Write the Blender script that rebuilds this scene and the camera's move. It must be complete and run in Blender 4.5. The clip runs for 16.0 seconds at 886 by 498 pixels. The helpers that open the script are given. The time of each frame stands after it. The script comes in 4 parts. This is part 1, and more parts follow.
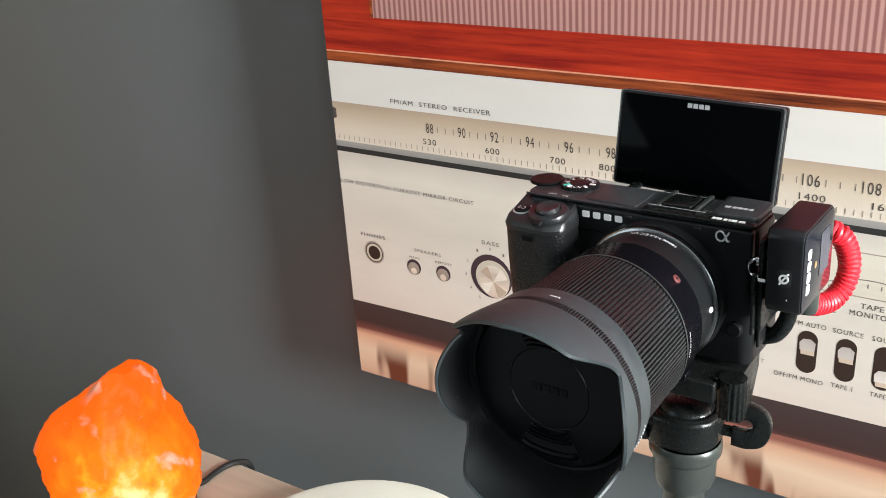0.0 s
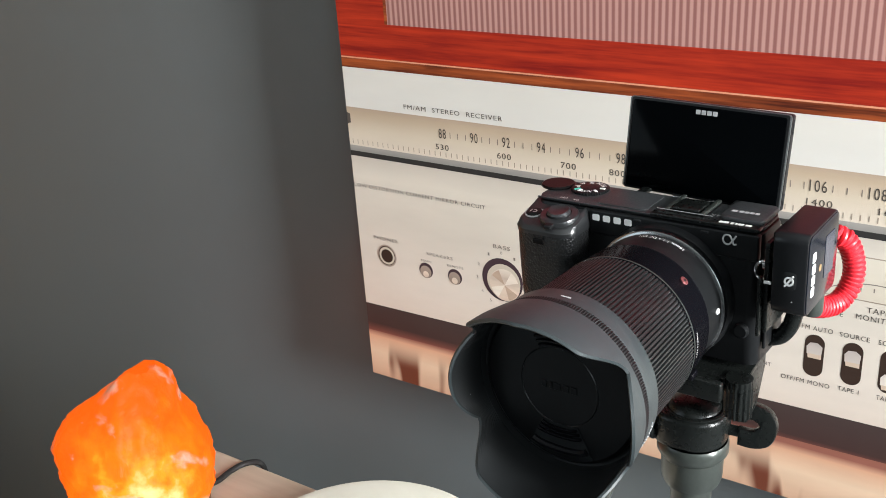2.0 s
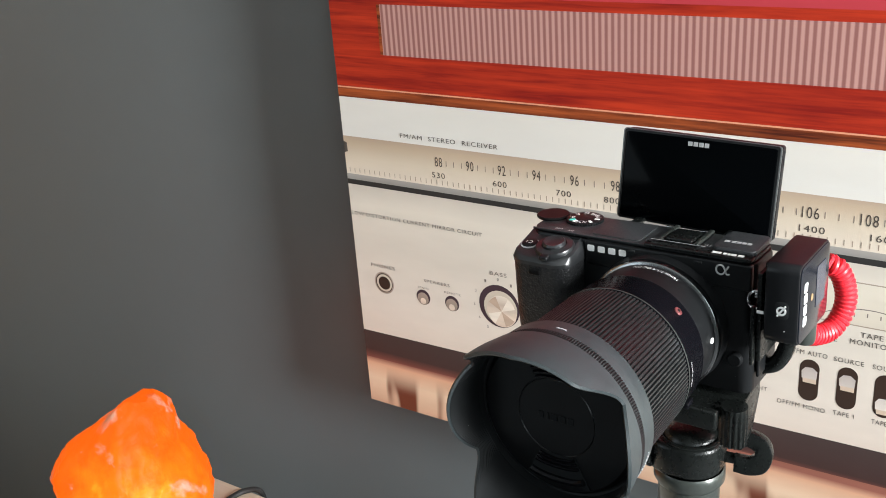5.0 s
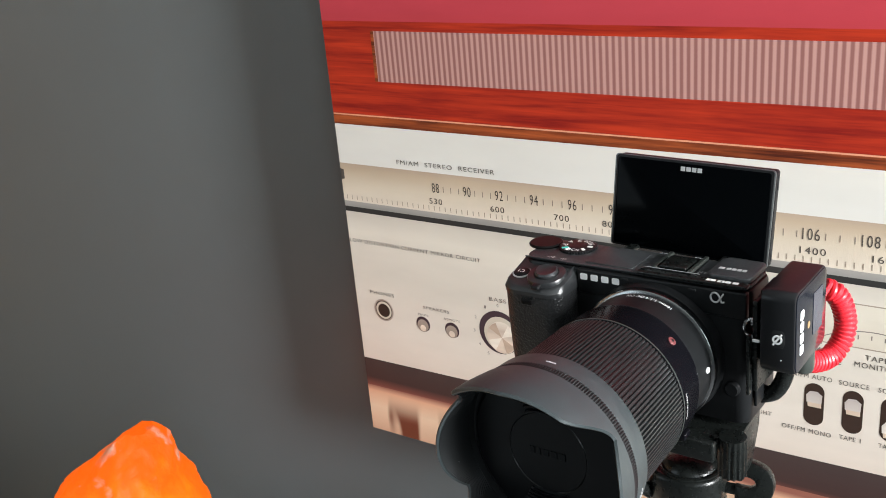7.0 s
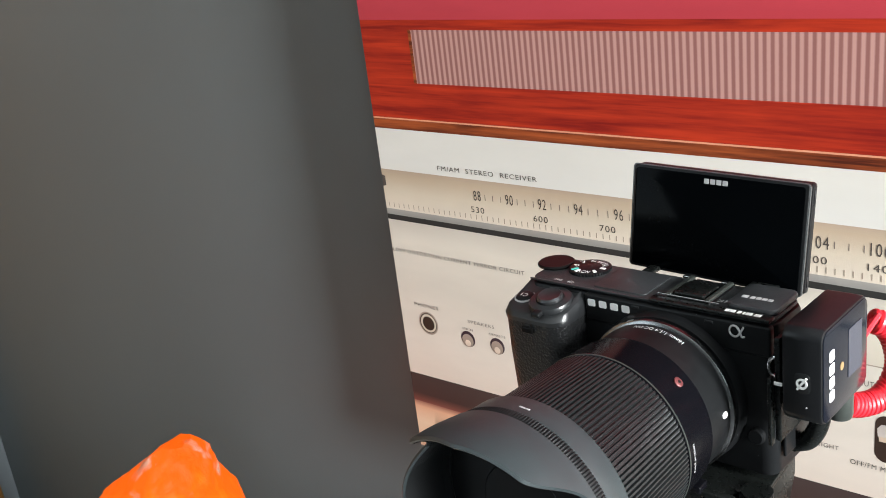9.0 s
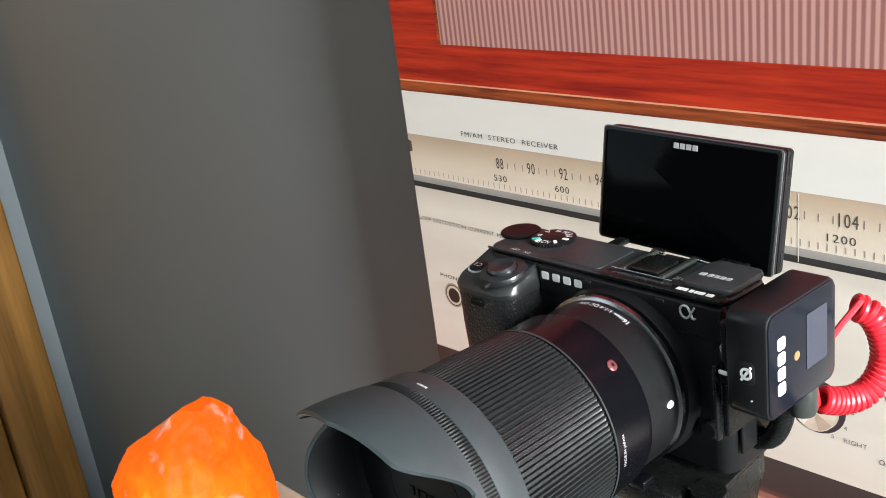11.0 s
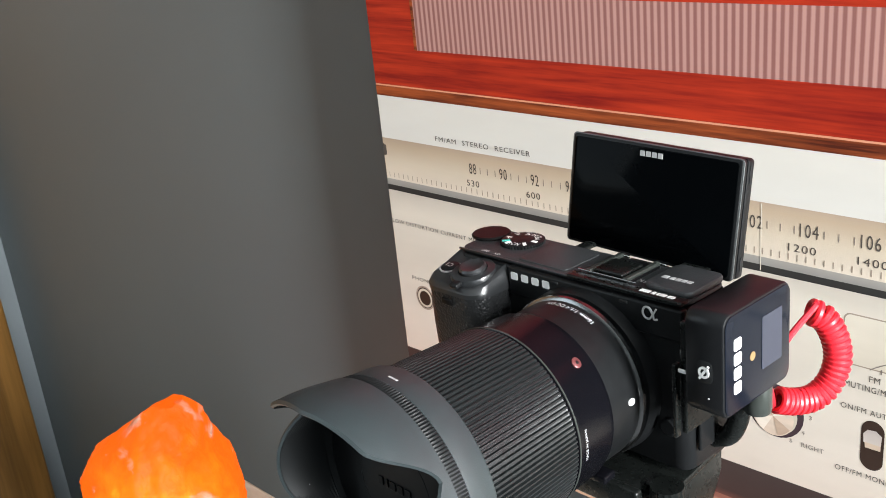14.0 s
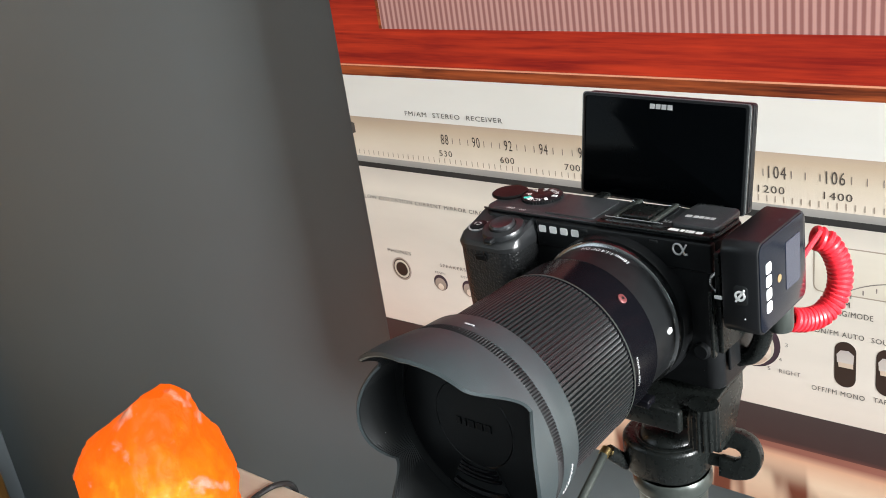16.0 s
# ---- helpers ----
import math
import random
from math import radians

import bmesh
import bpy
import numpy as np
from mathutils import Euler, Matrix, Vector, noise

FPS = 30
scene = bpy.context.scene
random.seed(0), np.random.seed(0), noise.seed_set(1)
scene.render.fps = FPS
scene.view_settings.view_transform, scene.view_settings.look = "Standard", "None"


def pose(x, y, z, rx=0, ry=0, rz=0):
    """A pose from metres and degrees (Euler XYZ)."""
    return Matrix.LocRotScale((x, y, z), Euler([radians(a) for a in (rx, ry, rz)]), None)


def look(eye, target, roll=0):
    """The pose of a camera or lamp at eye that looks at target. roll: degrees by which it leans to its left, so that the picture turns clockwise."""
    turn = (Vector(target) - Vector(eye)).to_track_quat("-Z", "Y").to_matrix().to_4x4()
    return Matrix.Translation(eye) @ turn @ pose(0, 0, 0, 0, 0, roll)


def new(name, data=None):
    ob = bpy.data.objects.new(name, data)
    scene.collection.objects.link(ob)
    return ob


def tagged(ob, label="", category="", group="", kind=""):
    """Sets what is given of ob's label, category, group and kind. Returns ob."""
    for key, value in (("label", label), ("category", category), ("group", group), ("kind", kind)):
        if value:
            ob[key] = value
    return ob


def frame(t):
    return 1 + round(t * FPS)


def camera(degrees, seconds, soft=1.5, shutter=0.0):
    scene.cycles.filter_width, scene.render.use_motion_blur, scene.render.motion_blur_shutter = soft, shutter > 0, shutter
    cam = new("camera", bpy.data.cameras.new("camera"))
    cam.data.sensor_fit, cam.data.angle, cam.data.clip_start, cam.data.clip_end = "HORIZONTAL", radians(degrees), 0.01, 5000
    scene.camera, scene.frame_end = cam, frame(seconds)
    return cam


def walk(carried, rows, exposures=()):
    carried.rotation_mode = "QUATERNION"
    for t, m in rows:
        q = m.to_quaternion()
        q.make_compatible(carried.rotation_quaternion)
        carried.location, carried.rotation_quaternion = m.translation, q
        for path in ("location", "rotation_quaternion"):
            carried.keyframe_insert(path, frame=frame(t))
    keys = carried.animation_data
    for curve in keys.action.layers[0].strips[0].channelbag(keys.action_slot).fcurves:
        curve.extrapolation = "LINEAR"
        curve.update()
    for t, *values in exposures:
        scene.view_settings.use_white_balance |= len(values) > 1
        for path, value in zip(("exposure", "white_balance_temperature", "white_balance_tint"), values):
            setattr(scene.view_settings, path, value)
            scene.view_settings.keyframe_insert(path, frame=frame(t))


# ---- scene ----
cam = camera(47.23, 16.0, soft=0.95)
PATH = [
    (0, (0.0857, 0.0565, 1.3266), (-0.8535, 1.4084, 0.5984), -3.87),
    (0.5, (0.0886, 0.0543, 1.3248), (-0.8622, 1.4030, 0.6058), -3.79),
    (1, (0.0912, 0.0530, 1.3275), (-0.8649, 1.3968, 0.6064), -3.84),
    (1.5, (0.0924, 0.0515, 1.3288), (-0.8668, 1.3938, 0.6090), -3.90),
    (2, (0.0909, 0.0458, 1.3299), (-0.8645, 1.3919, 0.6122), -3.82),
    (2.5, (0.0903, 0.0431, 1.3306), (-0.8655, 1.3898, 0.6145), -3.80),
    (3, (0.0909, 0.0410, 1.3290), (-0.8678, 1.3904, 0.6218), -3.73),
    (3.5, (0.0895, 0.0382, 1.3318), (-0.8640, 1.3925, 0.6271), -3.73),
    (4, (0.0914, 0.0399, 1.3336), (-0.8656, 1.3952, 0.6355), -3.85),
    (6.5, (0.0940, 0.0502, 1.3404), (-0.8675, 1.4204, 0.6785), -4.89),
    (7, (0.0964, 0.0557, 1.3378), (-0.8808, 1.4212, 0.6894), -5.25),
    (7.5, (0.1026, 0.0694, 1.3315), (-0.9096, 1.4208, 0.7076), -5.80),
    (8, (0.1027, 0.0992, 1.3360), (-0.9566, 1.4084, 0.7006), -7.18),
    (8.2, (0.0952, 0.0983, 1.3361), (-0.9585, 1.4113, 0.6989), -6.95),
    (10.3, (0.1381, 0.1784, 1.3016), (-1.1346, 1.2845, 0.6716), -8.07),
    (10.5, (0.1365, 0.1784, 1.3045), (-1.1257, 1.2892, 0.6618), -7.89),
    (11, (0.1376, 0.1874, 1.3024), (-1.1227, 1.2961, 0.6524), -7.69),
    (11.5, (0.1404, 0.1931, 1.2961), (-1.1202, 1.3042, 0.6508), -7.17),
    (12, (0.1418, 0.1940, 1.2964), (-1.1106, 1.3094, 0.6426), -6.77),
    (12.5, (0.1426, 0.1884, 1.3004), (-1.0949, 1.3152, 0.6379), -6.37),
    (13, (0.1454, 0.1874, 1.3009), (-1.0913, 1.3177, 0.6428), -6.18),
    (13.5, (0.1465, 0.1843, 1.3016), (-1.0875, 1.3219, 0.6512), -5.98),
    (14, (0.1460, 0.1792, 1.3042), (-1.0815, 1.3270, 0.6594), -5.94),
    (14.5, (0.1456, 0.1748, 1.3092), (-1.0770, 1.3282, 0.6650), -6.25),
    (15, (0.1440, 0.1658, 1.3122), (-1.0677, 1.3321, 0.6707), -6.72),
    (15.5, (0.1429, 0.1558, 1.3134), (-1.0529, 1.3337, 0.6633), -7.87),
    (16, (0.1289, 0.1233, 1.3136), (-0.9775, 1.3603, 0.6167), -8.62),
]
walk(cam, [(t, look(eye, target, roll)) for t, eye, target, roll in PATH],
     [(0.0, -0.09), (7.5, -0.10), (10.5, -0.04), (16.0, -0.03)])

# ---- light ----
world = bpy.data.worlds.new("sky")
world.use_nodes = True
scene.world = world
_bg = world.node_tree.nodes["Background"]
_sky = world.node_tree.nodes.new("ShaderNodeTexSky")
_sky.sky_type, _sky.sun_disc, _sky.sun_elevation, _sky.sun_rotation = "NISHITA", False, radians(35), radians(120)
world.node_tree.links.new(_sky.outputs[0], _bg.inputs[0])
_bg.inputs[1].default_value = 0.1


def area(name, m, sx, sy, watts, color):
    lamp = bpy.data.lights.new(name, "AREA")
    lamp.shape, lamp.size, lamp.size_y, lamp.energy, lamp.color = "RECTANGLE", sx, sy, watts, color
    ob = new(name, lamp)
    ob.matrix_world = m
    return ob


ROOM = pose(-0.4573, 0.720, 0)
# daylight in the openings of the two windows in the wall to the right
area("window_daylight", ROOM @ pose(2.29, -0.47, 1.60, 0, 90, 0), 1.18, 0.30, 176, (0.96, 0.99, 1.0))
area("second_window_daylight", ROOM @ pose(2.29, -2.00, 1.80, 0, 90, 0), 1.08, 0.88, 14, (0.80, 0.93, 1.0))
# fill from an added, unseen window on the left, for lens and hood
area("side_window_daylight", ROOM @ pose(-0.99, -1.85, 1.80, 0, -90, 0), 1.08, 0.98, 8, (0.80, 0.93, 1.0))

# ---- materials ----


def mat(name, color, rough=0.5, metal=0.0, var=0.15, scale=40.0, bump=0.0, bump_scale=300.0, coat=0.0, dust=0.0, spec=0.5, kind="noise"):
    """A surface with colour variation at two scales, fine relief, and dust specks where asked."""
    m = bpy.data.materials.new(name)
    m.use_nodes = True
    nt = m.node_tree
    N, L = nt.nodes, nt.links
    b = N["Principled BSDF"]
    b.inputs["Roughness"].default_value, b.inputs["Metallic"].default_value = rough, metal
    b.inputs["Coat Weight"].default_value, b.inputs["Specular IOR Level"].default_value = coat, spec
    co = N.new("ShaderNodeTexCoord")
    n1, n2 = N.new("ShaderNodeTexNoise"), N.new("ShaderNodeTexNoise")
    n1.inputs["Scale"].default_value, n2.inputs["Scale"].default_value = scale, scale * 9
    n1.inputs["Detail"].default_value = n2.inputs["Detail"].default_value = 4
    for n in (n1, n2):
        L.new(co.outputs["Object"], n.inputs["Vector"])
    add = N.new("ShaderNodeMath")
    add.operation = "ADD"
    L.new(n1.outputs["Fac"], add.inputs[0])
    L.new(n2.outputs["Fac"], add.inputs[1])
    ramp = N.new("ShaderNodeMapRange")
    ramp.inputs["From Min"].default_value, ramp.inputs["From Max"].default_value = 0.6, 1.4
    ramp.inputs["To Min"].default_value, ramp.inputs["To Max"].default_value = 1 - var, 1 + var
    L.new(add.outputs[0], ramp.inputs["Value"])
    mul = N.new("ShaderNodeMix")
    mul.data_type, mul.blend_type = "RGBA", "MULTIPLY"
    mul.inputs["Factor"].default_value = 1
    mul.inputs["A"].default_value = (*color, 1)
    L.new(ramp.outputs[0], mul.inputs["B"])
    out = mul.outputs["Result"]
    if dust:
        v = N.new("ShaderNodeTexVoronoi")
        v.inputs["Scale"].default_value = dust
        L.new(co.outputs["Object"], v.inputs["Vector"])
        lt = N.new("ShaderNodeMath")
        lt.operation = "LESS_THAN"
        lt.inputs[1].default_value = 0.024
        L.new(v.outputs["Distance"], lt.inputs[0])
        mx = N.new("ShaderNodeMix")
        mx.data_type = "RGBA"
        mx.inputs["B"].default_value = (0.32, 0.33, 0.33, 1)
        L.new(lt.outputs[0], mx.inputs["Factor"])
        L.new(out, mx.inputs["A"])
        out = mx.outputs["Result"]
    L.new(out, b.inputs["Base Color"])
    rr = N.new("ShaderNodeMapRange")
    rr.inputs["To Min"].default_value, rr.inputs["To Max"].default_value = rough * 0.85, min(1, rough * 1.15)
    L.new(n2.outputs["Fac"], rr.inputs["Value"])
    L.new(rr.outputs[0], b.inputs["Roughness"])
    if bump:
        if kind == "leather":
            bt = N.new("ShaderNodeTexVoronoi")
            bt.feature = "SMOOTH_F1"
            src = bt.outputs["Distance"]
        else:
            bt = N.new("ShaderNodeTexNoise")
            bt.inputs["Detail"].default_value = 3
            src = bt.outputs["Fac"]
        bt.inputs["Scale"].default_value = bump_scale
        L.new(co.outputs["Object"], bt.inputs["Vector"])
        bp = N.new("ShaderNodeBump")
        bp.inputs["Strength"].default_value, bp.inputs["Distance"].default_value = bump, 0.001
        L.new(src, bp.inputs["Height"])
        L.new(bp.outputs[0], b.inputs["Normal"])
    return m


def wood(name, dark, light, rough=0.5, along="x", scale=1.0, bump=0.1):
    """Wood with long grain along one axis."""
    m = bpy.data.materials.new(name)
    m.use_nodes = True
    N, L = m.node_tree.nodes, m.node_tree.links
    b = N["Principled BSDF"]
    b.inputs["Roughness"].default_value = rough
    co, mp = N.new("ShaderNodeTexCoord"), N.new("ShaderNodeMapping")
    s = {"x": (1.2, 22, 22), "y": (22, 1.2, 22), "z": (22, 22, 1.2)}[along]
    mp.inputs["Scale"].default_value = tuple(v * scale for v in s)
    L.new(co.outputs["Object"], mp.inputs["Vector"])
    n1, n2 = N.new("ShaderNodeTexNoise"), N.new("ShaderNodeTexNoise")
    n1.inputs["Scale"].default_value, n2.inputs["Scale"].default_value = 2.2, 9.0
    n1.inputs["Detail"].default_value, n2.inputs["Detail"].default_value = 6, 3
    n1.inputs["Distortion"].default_value = 0.6
    L.new(mp.outputs[0], n1.inputs["Vector"])
    L.new(mp.outputs[0], n2.inputs["Vector"])
    add = N.new("ShaderNodeMath")
    add.operation = "MULTIPLY_ADD"
    add.inputs[1].default_value = 0.35
    L.new(n2.outputs["Fac"], add.inputs[0])
    L.new(n1.outputs["Fac"], add.inputs[2])
    cr = N.new("ShaderNodeValToRGB")
    cr.color_ramp.elements[0].position, cr.color_ramp.elements[1].position = 0.48, 0.86
    cr.color_ramp.elements[0].color, cr.color_ramp.elements[1].color = (*dark, 1), (*light, 1)
    L.new(add.outputs[0], cr.inputs[0])
    L.new(cr.outputs[0], b.inputs["Base Color"])
    bp = N.new("ShaderNodeBump")
    bp.inputs["Strength"].default_value, bp.inputs["Distance"].default_value = bump, 0.001
    L.new(n1.outputs["Fac"], bp.inputs["Height"])
    L.new(bp.outputs[0], b.inputs["Normal"])
    return m


def bands(name, axis, stops, rough=0.6, var=0.04, scale=60.0, weave=0.15):
    """Printed canvas: a run of colours along one axis of the object, in metres, with a fine weave."""
    m = bpy.data.materials.new(name)
    m.use_nodes = True
    N, L = m.node_tree.nodes, m.node_tree.links
    b = N["Principled BSDF"]
    b.inputs["Roughness"].default_value = rough
    b.inputs["Specular IOR Level"].default_value = 0.3
    co, sp = N.new("ShaderNodeTexCoord"), N.new("ShaderNodeSeparateXYZ")
    L.new(co.outputs["Object"], sp.inputs[0])
    lo, hi = stops[0][0], stops[-1][0]
    mr = N.new("ShaderNodeMapRange")
    mr.inputs["From Min"].default_value, mr.inputs["From Max"].default_value = lo, hi
    L.new(sp.outputs["xyz".index(axis)], mr.inputs["Value"])
    cr = N.new("ShaderNodeValToRGB")
    els = cr.color_ramp.elements
    while len(els) < len(stops):
        els.new(0.5)
    for e, (p, c) in zip(els, stops):
        e.position, e.color = (p - lo) / (hi - lo), (*c, 1)
    L.new(mr.outputs[0], cr.inputs[0])
    n1 = N.new("ShaderNodeTexNoise")
    n1.inputs["Scale"].default_value, n1.inputs["Detail"].default_value = scale, 5
    mp = N.new("ShaderNodeMapping")
    mp.inputs["Scale"].default_value = (0.25, 1, 1)
    L.new(co.outputs["Object"], mp.inputs["Vector"])
    L.new(mp.outputs[0], n1.inputs["Vector"])
    r2 = N.new("ShaderNodeMapRange")
    r2.inputs["From Min"].default_value, r2.inputs["From Max"].default_value = 0.3, 0.7
    r2.inputs["To Min"].default_value, r2.inputs["To Max"].default_value = 1 - var, 1 + var
    L.new(n1.outputs["Fac"], r2.inputs["Value"])
    mul = N.new("ShaderNodeMix")
    mul.data_type, mul.blend_type = "RGBA", "MULTIPLY"
    mul.inputs["Factor"].default_value = 1
    L.new(cr.outputs[0], mul.inputs["A"])
    L.new(r2.outputs[0], mul.inputs["B"])
    L.new(mul.outputs["Result"], b.inputs["Base Color"])
    n2 = N.new("ShaderNodeTexNoise")
    n2.inputs["Scale"].default_value = 1400
    L.new(co.outputs["Object"], n2.inputs["Vector"])
    bp = N.new("ShaderNodeBump")
    bp.inputs["Strength"].default_value, bp.inputs["Distance"].default_value = weave, 0.0005
    L.new(n2.outputs["Fac"], bp.inputs["Height"])
    L.new(bp.outputs[0], b.inputs["Normal"])
    return m


M_WALL = mat("grey_wall_paint", (0.130, 0.147, 0.152), 0.42, var=0.05, scale=3, bump=0.10, bump_scale=500, spec=0.5)
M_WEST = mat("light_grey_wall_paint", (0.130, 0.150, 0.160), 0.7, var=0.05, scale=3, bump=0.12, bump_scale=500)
M_CEIL = mat("pale_grey_ceiling_paint", (0.42, 0.43, 0.43), 0.8, var=0.03, scale=2)
M_FLOOR = mat("grey_carpet", (0.16, 0.165, 0.17), 0.95, var=0.25, scale=60, bump=0.6, bump_scale=900, spec=0.1)
M_TABLE = wood("pale_wood", (0.56, 0.46, 0.35), (0.70, 0.60, 0.47), 0.4, "x", 0.8, 0.05)
M_OAK = wood("oak_door", (0.14, 0.065, 0.012), (0.27, 0.13, 0.03), 0.4, "z", 0.9)
M_CREAM = mat("cream_plastic", (0.70, 0.69, 0.60), 0.45, var=0.03, scale=20)
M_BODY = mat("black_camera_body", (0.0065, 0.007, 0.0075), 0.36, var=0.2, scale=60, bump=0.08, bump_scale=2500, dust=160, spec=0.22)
# top plate lighter than the shell: dust, plus sheen put into the colour
M_TOP = mat("black_top_sheen", (0.033, 0.035, 0.037), 0.45, var=0.3, scale=80, bump=0.2, bump_scale=2500, dust=120, spec=0.4)
M_GRIP = mat("black_grip_rubber", (0.012, 0.0125, 0.013), 0.4, var=0.2, scale=60, bump=0.5, bump_scale=1050, kind="leather", spec=0.45)
M_MATTE = mat("matte_black_hood", (0.0185, 0.0265, 0.0285), 0.47, var=0.14, scale=30, bump=0.06, bump_scale=2000, dust=70, spec=0.8)
M_INNER = mat("hood_inside_black", (0.009, 0.010, 0.0105), 0.5, var=0.2, scale=60, dust=110, spec=0.3)
M_GLOSS = mat("gloss_black_barrel", (0.003, 0.003, 0.0042), 0.24, var=0.12, scale=15, spec=0.18)
M_SATIN = mat("satin_black_barrel", (0.0055, 0.006, 0.0065), 0.4, var=0.15, scale=40, spec=0.3)
M_RUBBER = mat("black_focus_rubber", (0.011, 0.0125, 0.013), 0.33, var=0.2, scale=60, dust=90, spec=0.45)
M_PLASTIC = mat("black_tripod_plastic", (0.006, 0.007, 0.0065), 0.28, var=0.2, scale=50, bump=0.1, bump_scale=1500, spec=0.32)
M_TUBE = mat("dark_grey_tube", (0.052, 0.059, 0.053), 0.3, var=0.15, scale=50, metal=0.4)
M_CHROME = mat("chrome", (0.75, 0.75, 0.74), 0.18, 1.0, var=0.05)
M_BRASS = mat("brass", (0.65, 0.47, 0.2), 0.3, 1.0, var=0.1)
M_DARKMETAL = mat("dark_polished_metal", (0.30, 0.30, 0.30), 0.24, 1.0, var=0.05)
# grip top and lever, lighter than the shell with sheen partly painted in
M_SHELF = mat("black_shelf_sheen", (0.016, 0.017, 0.018), 0.3, var=0.15, scale=80, bump=0.06, bump_scale=2500, dust=160, spec=0.8)
M_SHUTTER = mat("shutter_metal", (0.06, 0.061, 0.064), 0.3, 0.7, var=0.3, scale=300)
# screen rim metal, its grey also carrying the bevel highlight
M_RIMMETAL = mat("rim_highlight_metal", (0.13, 0.14, 0.14), 0.35, 0.6, var=0.4, scale=250)
M_CAP = mat("black_cap_plastic", (0.0030, 0.0032, 0.0035), 0.30, var=0.15, scale=60, dust=80, spec=0.40)
M_WHITE = mat("white_print", (0.82, 0.82, 0.80), 0.5, var=0.03)
M_GREYINK = mat("grey_print", (0.42, 0.42, 0.42), 0.5, var=0.05)
M_TEAL = mat("green_print", (0.05, 0.45, 0.36), 0.5, var=0.05)
M_SCREEN = mat("screen_glass", (0.0008, 0.0011, 0.0014), 0.10, var=0.1, spec=0.035, dust=70)
M_DIALRED = mat("dark_dial_top", (0.005, 0.0045, 0.0045), 0.32, var=0.1, spec=0.13)
M_RECV = mat("receiver_black", (0.008, 0.0085, 0.0095), 0.34, var=0.15, scale=60, dust=120, spec=0.28)
M_RFACE = mat("receiver_gloss_face", (0.006, 0.008, 0.013), 0.12, var=0.1, spec=0.18)
M_LCD = mat("receiver_display", (0.033, 0.037, 0.053), 0.2, var=0.05, spec=0.3)
M_GOLD = mat("gold_dot", (0.30, 0.20, 0.09), 0.4, 0.3, var=0.05)
M_RED = mat("red_cable", (0.62, 0.018, 0.03), 0.38, var=0.08, scale=80)
M_CORD = mat("black_cord", (0.012, 0.012, 0.012), 0.5)
M_MAROON = mat("red_badge", (0.16, 0.045, 0.045), 0.3, 0.3, var=0.1)
M_BASEWOOD = wood("lamp_base_wood", (0.10, 0.04, 0.015), (0.22, 0.10, 0.04), 0.5, "x", 1.5)

# ---- builders ----


def obj(name, bm, material, parent=None, label="", smooth=True):
    me = bpy.data.meshes.new(name)
    bmesh.ops.recalc_face_normals(bm, faces=bm.faces)
    bm.to_mesh(me)
    bm.free()
    me.materials.append(material)
    if smooth:
        me.polygons.foreach_set("use_smooth", [True] * len(me.polygons))
        me.set_sharp_from_angle(angle=radians(38))
    ob = new(name, me)
    if parent:
        ob.parent = parent
    if label:
        ob["label"] = label
    return ob


def part(name, bm, material, parent, label="", smooth=True):
    return obj(name, bm, material, parent, label, smooth)


def thing(name, m, label, category, group=""):
    ob = new(name)
    ob.matrix_world = m
    ob.empty_display_size = 0.02
    return tagged(ob, label, category, group)


def rbox(x0, x1, y0, y1, z0, z1, r=0.002, seg=3, m=None):
    """A box with rounded edges."""
    bm = bmesh.new()
    bmesh.ops.create_cube(bm, size=1)
    for v in bm.verts:
        v.co = Vector((x0 + (v.co.x + 0.5) * (x1 - x0), y0 + (v.co.y + 0.5) * (y1 - y0), z0 + (v.co.z + 0.5) * (z1 - z0)))
    if r:
        bmesh.ops.bevel(bm, geom=bm.edges[:], offset=r, segments=seg, profile=0.5, affect="EDGES", clamp_overlap=True)
    if m:
        bmesh.ops.transform(bm, matrix=m, verts=bm.verts)
    return bm


AX = {"y": Matrix(((1, 0, 0, 0), (0, 0, 1, 0), (0, 1, 0, 0), (0, 0, 0, 1))), "z": Matrix.Identity(4), "x": Matrix(((0, 0, 1, 0), (1, 0, 0, 0), (0, 1, 0, 0), (0, 0, 0, 1)))}


def lathe(profile, axis="z", seg=64, at=(0, 0, 0), close=False):
    """A turned shape: profile is (radius, height) along the axis; radius 0 closes an end."""
    bm = bmesh.new()
    rings = []
    for r, h in profile:
        if r < 1e-6:
            rings.append([bm.verts.new((0, 0, h))])
        else:
            rings.append([bm.verts.new((r * math.cos(2 * math.pi * i / seg), r * math.sin(2 * math.pi * i / seg), h)) for i in range(seg)])
    pairs = list(zip(rings, rings[1:])) + ([(rings[-1], rings[0])] if close else [])
    for a, b in pairs:
        for i in range(seg):
            j = (i + 1) % seg
            q = [a[i % len(a)], a[j % len(a)], b[j % len(b)], b[i % len(b)]]
            q = list(dict.fromkeys(q))
            if len(q) > 2:
                bm.faces.new(q)
    bmesh.ops.transform(bm, matrix=Matrix.Translation(at) @ AX[axis], verts=bm.verts)
    return bm


